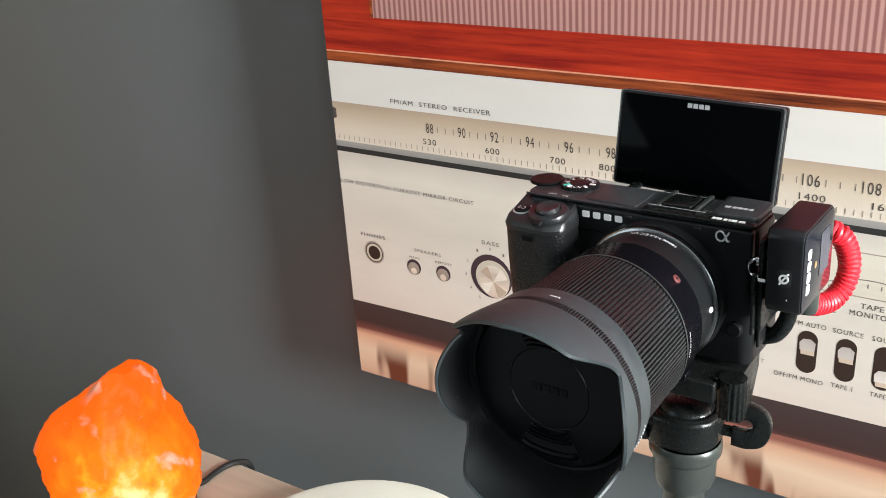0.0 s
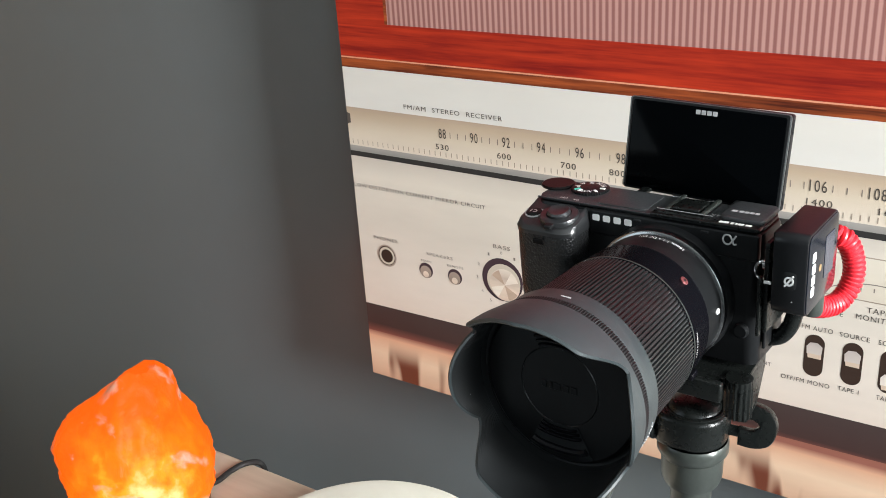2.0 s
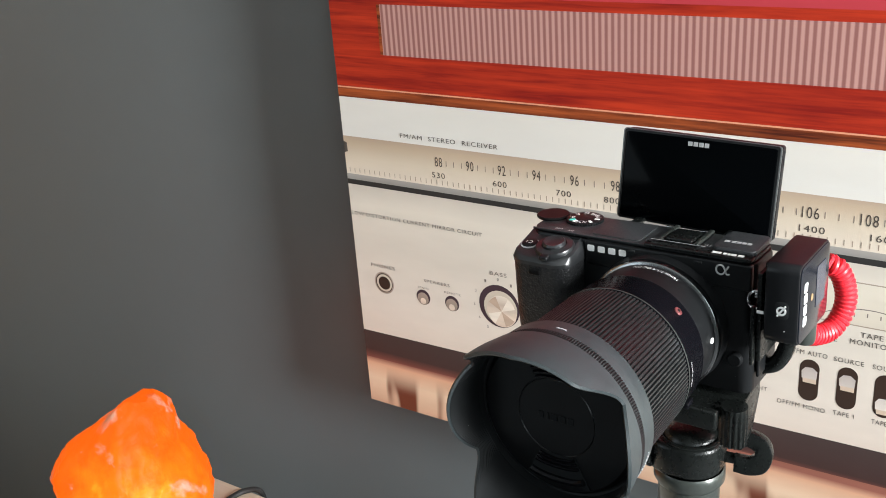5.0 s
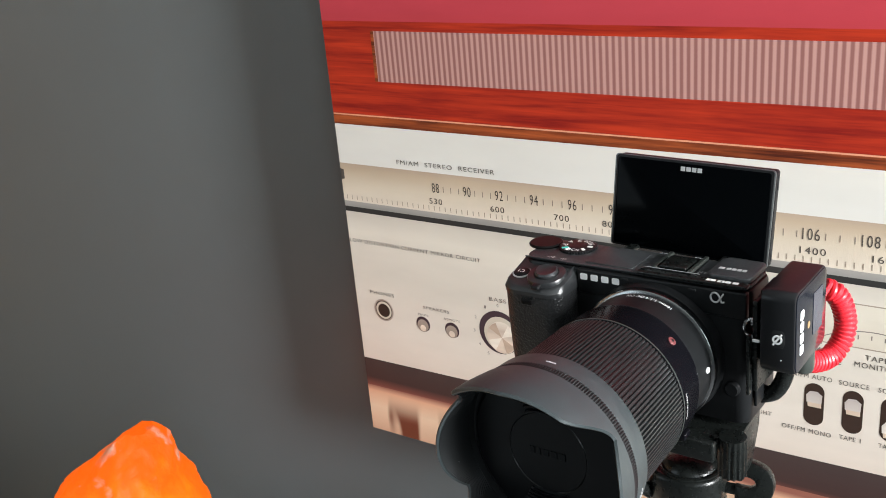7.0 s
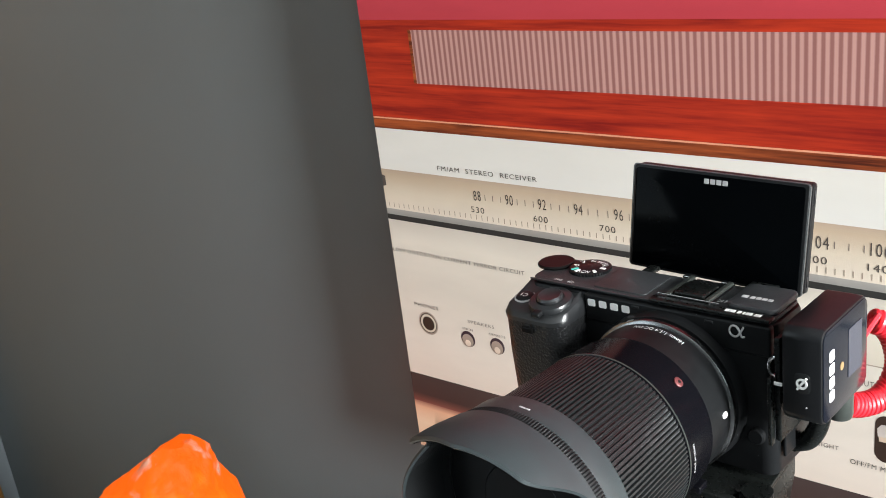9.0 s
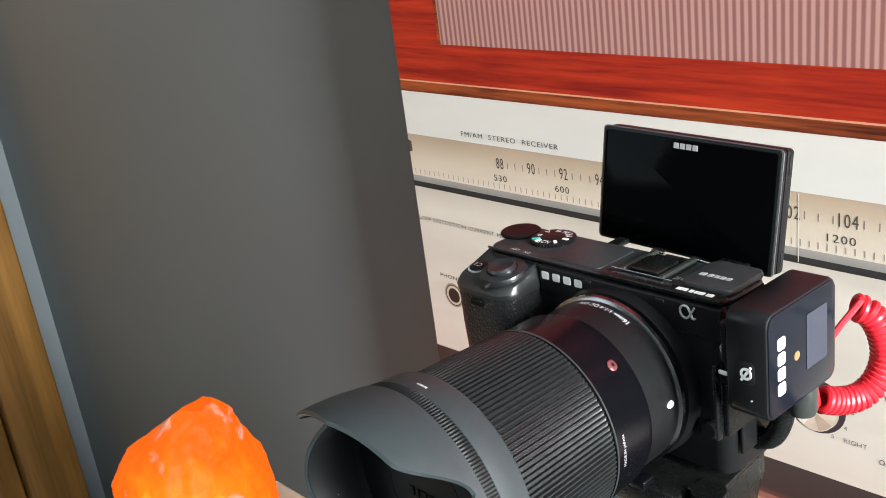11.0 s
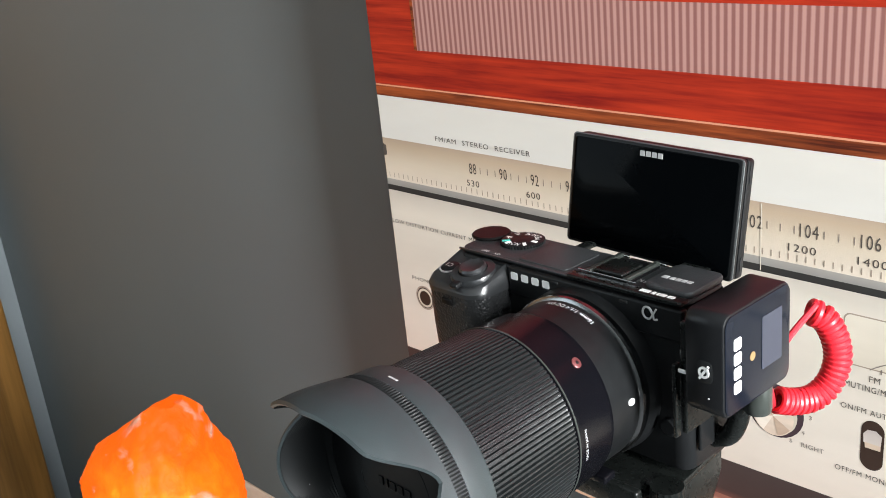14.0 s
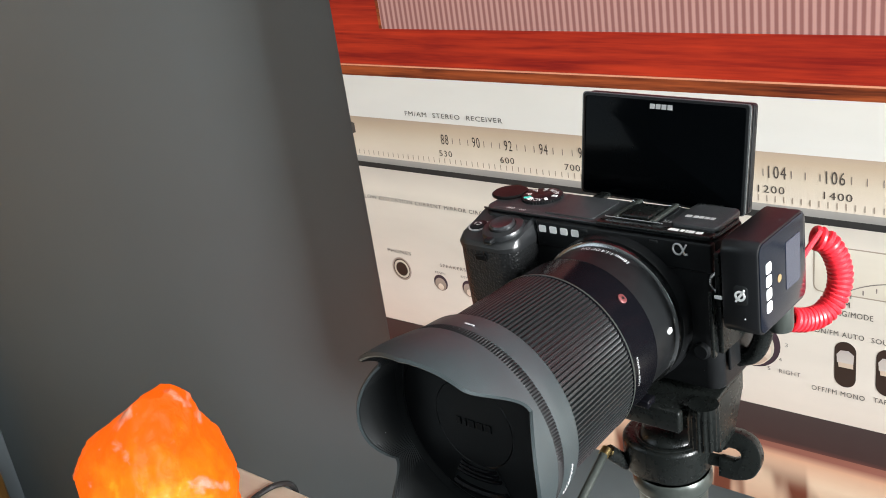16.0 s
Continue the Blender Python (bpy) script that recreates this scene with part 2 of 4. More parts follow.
def prism(points, depth, r=0.0, m=None, seg=2):
    """A flat outline in x, y raised by depth along z, its edges rounded."""
    bm = bmesh.new()
    f = bm.faces.new([bm.verts.new((x, y, 0)) for x, y in points])
    ext = bmesh.ops.extrude_face_region(bm, geom=[f])
    bmesh.ops.translate(bm, vec=(0, 0, depth), verts=[v for v in ext["geom"] if isinstance(v, bmesh.types.BMVert)])
    if r:
        bmesh.ops.bevel(bm, geom=[e for e in bm.edges if abs(e.verts[0].co.z - e.verts[1].co.z) < 1e-7], offset=r, segments=seg, profile=0.5, affect="EDGES")
    if m:
        bmesh.ops.transform(bm, matrix=m, verts=bm.verts)
    return bm


def rounded(x0, x1, y0, y1, r, n=6):
    """The outline of a rectangle with round corners."""
    pts = []
    for cx, cy, a in ((x1 - r, y1 - r, 0), (x0 + r, y1 - r, 90), (x0 + r, y0 + r, 180), (x1 - r, y0 + r, 270)):
        pts += [(cx + r * math.cos(radians(a + 90 * i / n)), cy + r * math.sin(radians(a + 90 * i / n))) for i in range(n + 1)]
    return pts


def tube(points, radius, seg=10, ends=True):
    """A round rod along a line of points."""
    bm = bmesh.new()
    pts = [Vector(p) for p in points]
    up = Vector((0.13, 0.31, 0.94))
    rings = []
    for i, p in enumerate(pts):
        d = (pts[min(i + 1, len(pts) - 1)] - pts[max(i - 1, 0)]).normalized()
        a = d.cross(up).normalized()
        up = a.cross(d).normalized()
        rings.append([bm.verts.new(p + radius * (math.cos(2 * math.pi * k / seg) * a + math.sin(2 * math.pi * k / seg) * up)) for k in range(seg)])
    for a, b in zip(rings, rings[1:]):
        for k in range(seg):
            bm.faces.new((a[k], a[(k + 1) % seg], b[(k + 1) % seg], b[k]))
    if ends:
        bm.faces.new(rings[0]), bm.faces.new(rings[-1])
    return bm


def spline(points, n=12):
    """A smooth line through points."""
    p = [Vector(q) for q in points]
    p = [2 * p[0] - p[1]] + p + [2 * p[-1] - p[-2]]
    out = []
    for i in range(1, len(p) - 2):
        for k in range(n):
            t = k / n
            out.append(0.5 * (2 * p[i] + (p[i + 1] - p[i - 1]) * t + (2 * p[i - 1] - 5 * p[i] + 4 * p[i + 1] - p[i + 2]) * t * t + (3 * p[i] - p[i - 1] - 3 * p[i + 1] + p[i + 2]) * t ** 3))
    return out + [p[-2]]


def letters(text, size, spread=1.0, align="LEFT"):
    """The flat outline of a line of text: height of capitals = size; origin at the base line."""
    cu = bpy.data.curves.new("text", "FONT")
    cu.body, cu.size, cu.space_character, cu.align_x, cu.resolution_u = text, size / 0.69, spread, align, 3
    ob = new("text", cu)
    me = bpy.data.meshes.new_from_object(ob.evaluated_get(bpy.context.evaluated_depsgraph_get()))
    bpy.data.objects.remove(ob)
    bpy.data.curves.remove(cu)
    bm = bmesh.new()
    bm.from_mesh(me)
    bpy.data.meshes.remove(me)
    return bm


def fit_letters(text, size, width):
    """Text stretched so that the line is exactly as wide as given, centred on 0."""
    bm = letters(text, size, 1.15)
    xs = [v.co.x for v in bm.verts]
    k, c = width / (max(xs) - min(xs)), (max(xs) + min(xs)) / 2
    for v in bm.verts:
        v.co.x = (v.co.x - c) * k
    return bm

# ---- the room ----
XL, XR, YB, H = -0.9985, 2.3, -3.6, 2.6


def slab(name, boxes, material, label, category="wall"):
    """A piece of the setting made of butted boxes."""
    bm = bmesh.new()
    for x0, x1, y0, y1, z0, z1 in boxes:
        b = rbox(x0, x1, y0, y1, z0, z1, 0)
        me = bpy.data.meshes.new("tmp")
        b.to_mesh(me)
        b.free()
        bm.from_mesh(me)
        bpy.data.meshes.remove(me)
    ob = obj(name, bm, material, smooth=False)
    ob.matrix_world = ROOM
    return tagged(ob, label, category, kind="structure")


slab("wall_north", [(XL - 0.15, XR + 0.15, 0, 0.15, 0, H)], M_WALL, "matt mid-grey painted wall behind the printed canvas")
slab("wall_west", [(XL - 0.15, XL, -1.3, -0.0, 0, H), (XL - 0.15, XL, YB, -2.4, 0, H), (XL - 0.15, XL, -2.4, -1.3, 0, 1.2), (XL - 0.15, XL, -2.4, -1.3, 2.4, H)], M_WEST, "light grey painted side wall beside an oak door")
slab("wall_east", [(XR, XR + 0.15, YB, -2.45, 0, H), (XR, XR + 0.15, -1.55, -0.63, 0, H), (XR, XR + 0.15, -0.31, 0, 0, H), (XR, XR + 0.15, -0.63, -0.31, 0, 1.00), (XR, XR + 0.15, -0.63, -0.31, 2.20, H),
                   (XR, XR + 0.15, -2.45, -1.55, 0, 1.25), (XR, XR + 0.15, -2.45, -1.55, 2.35, H)], M_WALL, "grey painted wall with two bright windows")
slab("wall_south", [(XL - 0.15, XR + 0.15, YB - 0.15, YB, 0, H)], M_WALL, "grey painted rear wall")
slab("floor", [(XL - 0.15, XR + 0.15, YB - 0.15, 0.15, -0.1, 0)], M_FLOOR, "short-pile grey carpet under the table and tripod", "floor")
slab("ceiling", [(XL - 0.15, XR + 0.15, YB - 0.15, 0.15, H, H + 0.1)], M_CEIL, "plain pale grey painted ceiling", "ceiling")
M_FRAME = mat("white_window_frame", (0.75, 0.75, 0.73), 0.4, var=0.03)
w1 = slab("window_1", [(XR + 0.04, XR + 0.10, -0.63, -0.60, 1.00, 2.20), (XR + 0.04, XR + 0.10, -0.34, -0.31, 1.00, 2.20), (XR + 0.04, XR + 0.10, -0.60, -0.34, 1.00, 1.04), (XR + 0.04, XR + 0.10, -0.60, -0.34, 2.16, 2.20)], M_FRAME, "white framed window letting in daylight", "window")
w2 = slab("window_2", [(XR + 0.04, XR + 0.10, -2.45, -2.40, 1.25, 2.35), (XR + 0.04, XR + 0.10, -1.60, -1.55, 1.25, 2.35), (XR + 0.04, XR + 0.10, -2.40, -1.60, 1.25, 1.30), (XR + 0.04, XR + 0.10, -2.40, -1.60, 2.30, 2.35)], M_FRAME, "white framed second window letting in daylight", "window")
# unseen side window, added to hold the fill lamp
w3 = slab("window_3", [(XL - 0.10, XL - 0.04, -2.4, -2.35, 1.2, 2.4), (XL - 0.10, XL - 0.04, -1.35, -1.3, 1.2, 2.4), (XL - 0.10, XL - 0.04, -2.35, -1.35, 1.2, 1.25), (XL - 0.10, XL - 0.04, -2.35, -1.35, 2.35, 2.4)], M_FRAME, "unseen white framed side window, added for fill light", "window")

# oak door and its casing on the side wall, next to the corner
door = obj("door_1", rbox(XL + 0.002, XL + 0.025, -1.0, -0.13, 0.01, 2.02, 0.003), M_OAK)
door.matrix_world = ROOM
tagged(door, "closed oak door in a plain oak casing", "door", kind="structure")
for z0, z1, y0, y1 in ((0.01, 2.1, -0.128, -0.038), (0.01, 2.1, -1.095, -1.002), (2.022, 2.1, -1.0, -0.13)):
    part("door_casing", rbox(XL + 0.002, XL + 0.045, y0, y1, z0, z1, 0.006), M_OAK, door, "varnished oak casing")
for z0, z1 in ((0.2, 0.9), (1.05, 1.85)):
    part("door_panel", rbox(XL + 0.022, XL + 0.034, -0.88, -0.25, z0, z1, 0.008), M_OAK, door)

# ---- table ----
table = thing("side_table", pose(-0.45, 0.38, 0), "pale wooden side table standing a hand's width off the grey wall", "table")
part("tabletop", rbox(-0.19, 0.17, -0.23, 0.232, 0.722, 0.750, 0.004), M_TABLE, table)
for lx in (-0.156, 0.136):
    for ly in (-0.19, 0.19):
        part("leg", rbox(lx - 0.022, lx + 0.022, ly - 0.022, ly + 0.022, 0, 0.722, 0.003), M_TABLE, table)

# ---- printed canvas ----
CV0 = 0.8405
canvas = thing("wall_canvas", pose(-0.4573, 0.690, CV0), "large canvas print of a vintage silver stereo receiver", "wall art")
CW, CH = 0.92, 0.61


def cv(u, v, y=0.0):
    """A place on the print: u from its left edge, v height over the floor; the pictured foot rises slightly to the right."""
    rise = 0.0125 * u * min(1.0, max(0.0, (0.93 - v) / 0.01)) * min(1.0, max(0.0, (v - 0.842) / 0.02))
    return Vector((u, y, v + rise - CV0))


def patch(name, u0, u1, v0, v1, material, y=0.0, label=""):
    bm = bmesh.new()
    q = [cv(u0, v0, y), cv(u1, v0, y), cv(u1, v1, y), cv(u0, v1, y)]
    bm.faces.new([bm.verts.new(p) for p in q])
    return part(name, bm, material, canvas, label, False)


def flat(name, pts, material, y=-0.00012, label=""):
    bm = bmesh.new()
    bm.faces.new([bm.verts.new(cv(u, v, y)) for u, v in pts])
    return part(name, bm, material, canvas, label, False)


def ring_pts(u, v, ru, rv=None, n=28, a0=0.0, a1=360.0):
    rv = rv or ru
    return [(u + ru * math.cos(radians(a0 + (a1 - a0) * i / n)), v + rv * math.sin(radians(a0 + (a1 - a0) * i / n))) for i in range(n if a1 - a0 >= 360 else n + 1)]


def printed(text, u, v, size, width, material, y=-0.00015):
    """A word of the print, centred at u with its middle at v."""
    bm = fit_letters(text, size, width)
    for w in bm.verts:
        w.co = cv(u + w.co.x, v - size / 2 + w.co.y, y)
    return part("printed_text", bm, material, canvas, "", False)


M_EDGE = mat("canvas_edge", (0.10, 0.02, 0.015), 0.7, var=0.1)
P_PEACH = bands("print_reflection", "z", [(0.0000, (0.60, 0.36, 0.24)), (0.0255, (0.76, 0.54, 0.38)), (0.0417, (0.66, 0.36, 0.23)), (0.0475, (0.28, 0.10, 0.07))], var=0.05)
# blurred dark reflections standing in the foot of the picture
_N, _L = P_PEACH.node_tree.nodes, P_PEACH.node_tree.links
_base = _N["Principled BSDF"].inputs["Base Color"].links[0].from_socket
_co, _mp, _nz = _N.new("ShaderNodeTexCoord"), _N.new("ShaderNodeMapping"), _N.new("ShaderNodeTexNoise")
_mp.inputs["Scale"].default_value = (36, 1, 7)
_nz.inputs["Scale"].default_value, _nz.inputs["Detail"].default_value = 1.0, 1.5
_L.new(_co.outputs["Object"], _mp.inputs["Vector"])
_L.new(_mp.outputs[0], _nz.inputs["Vector"])
_r1, _r2, _sp, _mu = _N.new("ShaderNodeMapRange"), _N.new("ShaderNodeMapRange"), _N.new("ShaderNodeSeparateXYZ"), _N.new("ShaderNodeMath")
_r1.inputs["From Min"].default_value, _r1.inputs["From Max"].default_value = 0.49, 0.58
_r1.interpolation_type = _r2.interpolation_type = "SMOOTHSTEP"
_r2.inputs["From Min"].default_value, _r2.inputs["From Max"].default_value = 0.043, 0.014
_L.new(_nz.outputs["Fac"], _r1.inputs["Value"])
_L.new(_co.outputs["Object"], _sp.inputs[0])
_L.new(_sp.outputs["Z"], _r2.inputs["Value"])
_mu.operation = "MULTIPLY"
_L.new(_r1.outputs[0], _mu.inputs[0])
_L.new(_r2.outputs[0], _mu.inputs[1])
_mx = _N.new("ShaderNodeMix")
_mx.data_type = "RGBA"
_mx.inputs["B"].default_value = (0.15, 0.038, 0.018, 1)
_L.new(_mu.outputs[0], _mx.inputs["Factor"])
_L.new(_base, _mx.inputs["A"])
_L.new(_mx.outputs["Result"], _N["Principled BSDF"].inputs["Base Color"])
P_DARK = bands("print_dark_base", "z", [(0.0463, (0.20, 0.06, 0.045)), (0.0557, (0.050, 0.024, 0.021)), (0.0790, (0.055, 0.034, 0.031))])
P_PANEL = bands("print_silver_panel", "z", [(0.0768, (0.68, 0.57, 0.49)), (0.1122, (0.71, 0.62, 0.54)), (0.1641, (0.66, 0.59, 0.51)), (0.2004, (0.72, 0.65, 0.56)), (0.2191, (0.58, 0.52, 0.45))], var=0.03)
P_BLACK = bands("print_black_line", "z", [(0.2056, (0.02, 0.02, 0.02)), (0.2269, (0.03, 0.028, 0.026))])
P_GREY = bands("print_grey_lip", "z", [(0.2056, (0.16, 0.15, 0.14)), (0.2236, (0.30, 0.28, 0.26)), (0.2310, (0.42, 0.39, 0.35))])
P_DIAL = bands("print_dial_window", "z", [(0.2056, (0.70, 0.61, 0.51)), (0.2290, (0.72, 0.62, 0.51)), (0.2429, (0.64, 0.54, 0.42)), (0.2567, (0.50, 0.38, 0.27)), (0.2639, (0.42, 0.32, 0.24))], var=0.06, scale=25)
P_BAR = bands("print_white_bar", "z", [(0.2369, (0.68, 0.64, 0.59)), (0.2671, (0.70, 0.67, 0.62)), (0.2986, (0.69, 0.65, 0.59))], var=0.02)
P_WOOD = wood("print_red_wood", (0.20, 0.008, 0.005), (0.47, 0.034, 0.010), 0.6, "x", 3.4, 0.02)
P_LIP = wood("print_wood_lip", (0.07, 0.012, 0.005), (0.40, 0.085, 0.022), 0.6, "x", 3.6, 0.02)
P_LINE = bands("print_lip_line", "z", [(0.2671, (0.62, 0.26, 0.14)), (0.3196, (0.70, 0.30, 0.18))])
P_CRIMSON = bands("print_crimson", "z", [(0.3625, (0.40, 0.035, 0.04)), (0.3927, (0.46, 0.045, 0.06)), (0.6100, (0.5, 0.06, 0.08))])
P_INK = bands("print_ink", "z", [(0, (0.085, 0.07, 0.06)), (1, (0.085, 0.07, 0.06))])
P_INKSOFT = bands("print_ink_soft", "z", [(0, (0.20, 0.165, 0.145)), (1, (0.20, 0.165, 0.145))])
P_TICK = bands("print_tick", "z", [(0.0000, (0.34, 0.27, 0.21)), (1, (0.34, 0.27, 0.21))])
P_HOLE = bands("print_hole", "z", [(0.0000, (0.035, 0.018, 0.012)), (1, (0.035, 0.018, 0.012))])
P_RIM = bands("print_metal_rim", "z", [(0.1019, (0.20, 0.14, 0.11)), (0.1330, (0.42, 0.33, 0.27)), (0.1485, (0.16, 0.11, 0.09))])
P_KNOB = bands("print_knob", "z", [(0.1019, (0.52, 0.38, 0.29)), (0.1205, (0.72, 0.58, 0.47)), (0.1309, (0.62, 0.49, 0.40)), (0.1413, (0.80, 0.72, 0.62))], var=0.12, scale=120)
P_KNOBDARK = bands("print_knob_shadow", "z", [(0.0000, (0.05, 0.028, 0.036)), (1, (0.06, 0.03, 0.04))])
P_KNOBLIT = bands("print_knob_lit", "z", [(0, (0.80, 0.70, 0.60)), (1, (0.80, 0.70, 0.60))], var=0.1, scale=150)
P_KNOBLOW = bands("print_knob_low", "z", [(0, (0.50, 0.36, 0.27)), (1, (0.50, 0.36, 0.27))], var=0.1, scale=150)
P_LEVER = bands("print_lever", "z", [(0.0915, (0.62, 0.47, 0.36)), (0.1122, (0.72, 0.64, 0.58)), (0.1433, (0.35, 0.29, 0.27))])
P_LEVERLOW = bands("print_lever_face", "z", [(0.0000, (0.60, 0.46, 0.35)), (1, (0.60, 0.46, 0.35))])
P_METER = bands("print_meter", "z", [(0.1537, (0.60, 0.52, 0.42)), (0.2056, (0.70, 0.63, 0.53))])


def stripes(name, a, b, period):
    """Printed vertical bars of a grille."""
    m = bpy.data.materials.new(name)
    m.use_nodes = True
    N, L = m.node_tree.nodes, m.node_tree.links
    p = N["Principled BSDF"]
    p.inputs["Roughness"].default_value = 0.6
    co, w, cr = N.new("ShaderNodeTexCoord"), N.new("ShaderNodeTexWave"), N.new("ShaderNodeValToRGB")
    w.wave_type, w.bands_direction = "BANDS", "X"
    w.inputs["Scale"].default_value = math.pi / (10 * period)
    w.inputs["Distortion"].default_value = 0.15
    w.inputs["Detail Scale"].default_value = 6
    L.new(co.outputs["Object"], w.inputs["Vector"])
    L.new(w.outputs["Fac"], cr.inputs[0])
    cr.color_ramp.elements[0].position, cr.color_ramp.elements[1].position = 0.2, 0.8
    cr.color_ramp.elements[0].color, cr.color_ramp.elements[1].color = (*a, 1), (*b, 1)
    L.new(cr.outputs[0], p.inputs["Base Color"])
    return m


P_GRILLE = stripes("print_grille", (0.27, 0.115, 0.10), (0.49, 0.265, 0.23), 0.00485)
for m in (P_WOOD, P_LIP, P_CRIMSON, P_GRILLE):
    m.node_tree.nodes["Principled BSDF"].inputs["Specular IOR Level"].default_value = 0.2

part("stretcher", rbox(0, CW, 0.0012, 0.030, 0, CH, 0.0012, 1), M_EDGE, canvas, "stretched canvas over a wooden frame")
for nm, v0, v1, mm in (("printed_foot", 0.8405, 0.8875, P_PEACH), ("printed_base", 0.8875, 0.9155, P_DARK), ("printed_panel", 0.9155, 1.0585, P_PANEL), ("printed_groove", 1.0585, 1.063, P_BLACK),
                       ("printed_lip", 1.063, 1.068, P_GREY), ("printed_dial", 1.068, 1.102, P_DIAL), ("printed_bar", 1.102, 1.1365, P_BAR), ("printed_wood_lip", 1.1365, 1.1445, P_LIP),
                       ("printed_lip_line", 1.1445, 1.1457, P_LINE), ("printed_wood_rail", 1.1457, 1.174, P_WOOD), ("printed_wood_top", 1.2145, 1.222, P_WOOD), ("printed_crimson", 1.222, 1.4505, P_CRIMSON)):
    patch(nm, 0, CW, v0, v1, mm)
patch("printed_wood_stile", 0, 0.0500, 1.174, 1.2145, P_WOOD)
patch("printed_grille", 0.0500, CW, 1.174, 1.2145, P_GRILLE)
patch("printed_grille_shadow", 0.0485, 0.0515, 1.174, 1.2145, P_LIP, -0.0001)
# words and scales of the pictured receiver
printed("FM/AM  STEREO  RECEIVER", 0.1080, 1.1080, 0.0037, 0.0936, P_INK)
printed("LOW DISTORTION CURRENT MIRROR CIRCUIT", 0.0682, 1.0316, 0.0033, 0.135, P_INK)
printed("PHONES", 0.0297, 0.9841, 0.0032, 0.0262, P_INK)
printed("SPEAKERS", 0.0869, 0.9790, 0.0028, 0.0268, P_INKSOFT)
printed("MAIN", 0.0724, 0.9716, 0.0020, 0.0105, P_INKSOFT)
printed("REMOTE", 0.1025, 0.9721, 0.0020, 0.0165, P_INKSOFT)
printed("BASS", 0.1495, 0.9991, 0.0035, 0.0162, P_INKSOFT)
FM = [0.0979, 0.1280, 0.1575, 0.1884, 0.2208, 0.2540, 0.2890, 0.3243, 0.3584, 0.3935, 0.4304, 0.467]
for txt, u in zip(("88", "90", "92", "94", "96", "98", "100", "102", "104", "106", "108"), FM):
    printed(txt, u, 1.0893, 0.0080, 0.0070 if len(txt) == 2 else 0.0112, P_INK)
for txt, u in (("530", 0.0970), ("600", 0.1552), ("700", 0.2113), ("800", 0.2512), ("1000", 0.3070), ("1200", 0.3545), ("1400", 0.3950), ("1600", 0.4402)):
    printed(txt, u, 1.0778, 0.0047, 0.0126 if len(txt) == 3 else 0.0168, P_INK)
for a, b in zip(FM, FM[1:]):
    for k in (0.25, 0.49, 0.74):
        u = a + (b - a) * k
        flat("printed_tick", [(u - 0.00025, 1.0862), (u + 0.00025, 1.0862), (u + 0.00025, 1.0910), (u - 0.00025, 1.0910)], P_INKSOFT)
for i in range(88):
    u = 0.004 + i * 0.00535
    flat("printed_tick", [(u - 0.0003, 1.0697), (u + 0.0003, 1.0697), (u + 0.0003, 1.0737), (u - 0.0003, 1.0737)], P_TICK)
flat("printed_needle", [(0.3289, 1.0595), (0.3295, 1.0595), (0.3295, 1.1012), (0.3289, 1.1012)], P_METER, -0.0002)
flat("printed_letter_edge", [(0, 1.087), (0.0035, 1.088), (0.0035, 1.096), (0, 1.097)], P_INK)
# jack and push knobs
flat("printed_jack", ring_pts(0.0296, 0.9682, 0.0106), P_RIM, label="printed headphone jack")
flat("printed_jack_ring", ring_pts(0.0296, 0.9682, 0.0092), P_HOLE, -0.00016)
flat("printed_jack_bush", ring_pts(0.0297, 0.9681, 0.0084), P_METER, -0.0002)
flat("printed_jack_hole", ring_pts(0.0298, 0.9680, 0.0064), P_HOLE, -0.00024)
for u in (0.0716, 0.1016):
    flat("printed_push_knob", ring_pts(u, 0.9625, 0.0072), P_KNOBDARK)
    flat("printed_push_face", ring_pts(u - 0.0004, 0.9610, 0.0059), P_RIM, -0.0002)
    flat("printed_push_glint", ring_pts(u - 0.0003, 0.9588, 0.0030), P_KNOB, -0.0003)


def big_knob(u, v, du, dv, r):
    """A knob of the picture: dark ring, pale side and a brushed face whose sectors shine by turns."""
    flat("printed_knob_ring", ring_pts(u, v, r), P_KNOBDARK)
    flat("printed_knob_side", ring_pts(u + du * 0.55, v + dv * 0.35, r * 0.82), P_METER, -0.0002)
    flat("printed_knob_face", ring_pts(u + du, v + dv, r * 0.74), P_KNOB, -0.0003)
    for a0, a1, mm in ((18, 62, P_KNOBLIT), (112, 150, P_KNOBLOW), (198, 242, P_KNOBLIT), (285, 330, P_KNOBLOW)):
        flat("printed_knob_sector", [(u + du, v + dv)] + ring_pts(u + du, v + dv, r * 0.70, None, 8, a0, a1), mm, -0.0004)


big_knob(0.1490, 0.9696, 0.0022, -0.0042, 0.0195)
for txt, a in (("4", 215), ("3", 185), ("2", 155), ("1", 120), ("0", 90), ("1", 60), ("5", 240)):
    printed(txt, 0.1490 + 0.0245 * math.cos(radians(a)), 0.9696 + 0.0245 * math.sin(radians(a)), 0.0027, 0.0017, P_INKSOFT)
big_knob(0.3408, 0.9680, -0.0015, -0.0042, 0.0185)
for txt, u, v in (("3", 0.3633, 0.9703), ("4", 0.3591, 0.9586), ("5", 0.3514, 0.9503)):
    printed(txt, u, v, 0.0027, 0.0019, P_INKSOFT)
printed("RIGHT", 0.3653, 0.9500, 0.0031, 0.0142, P_INKSOFT)
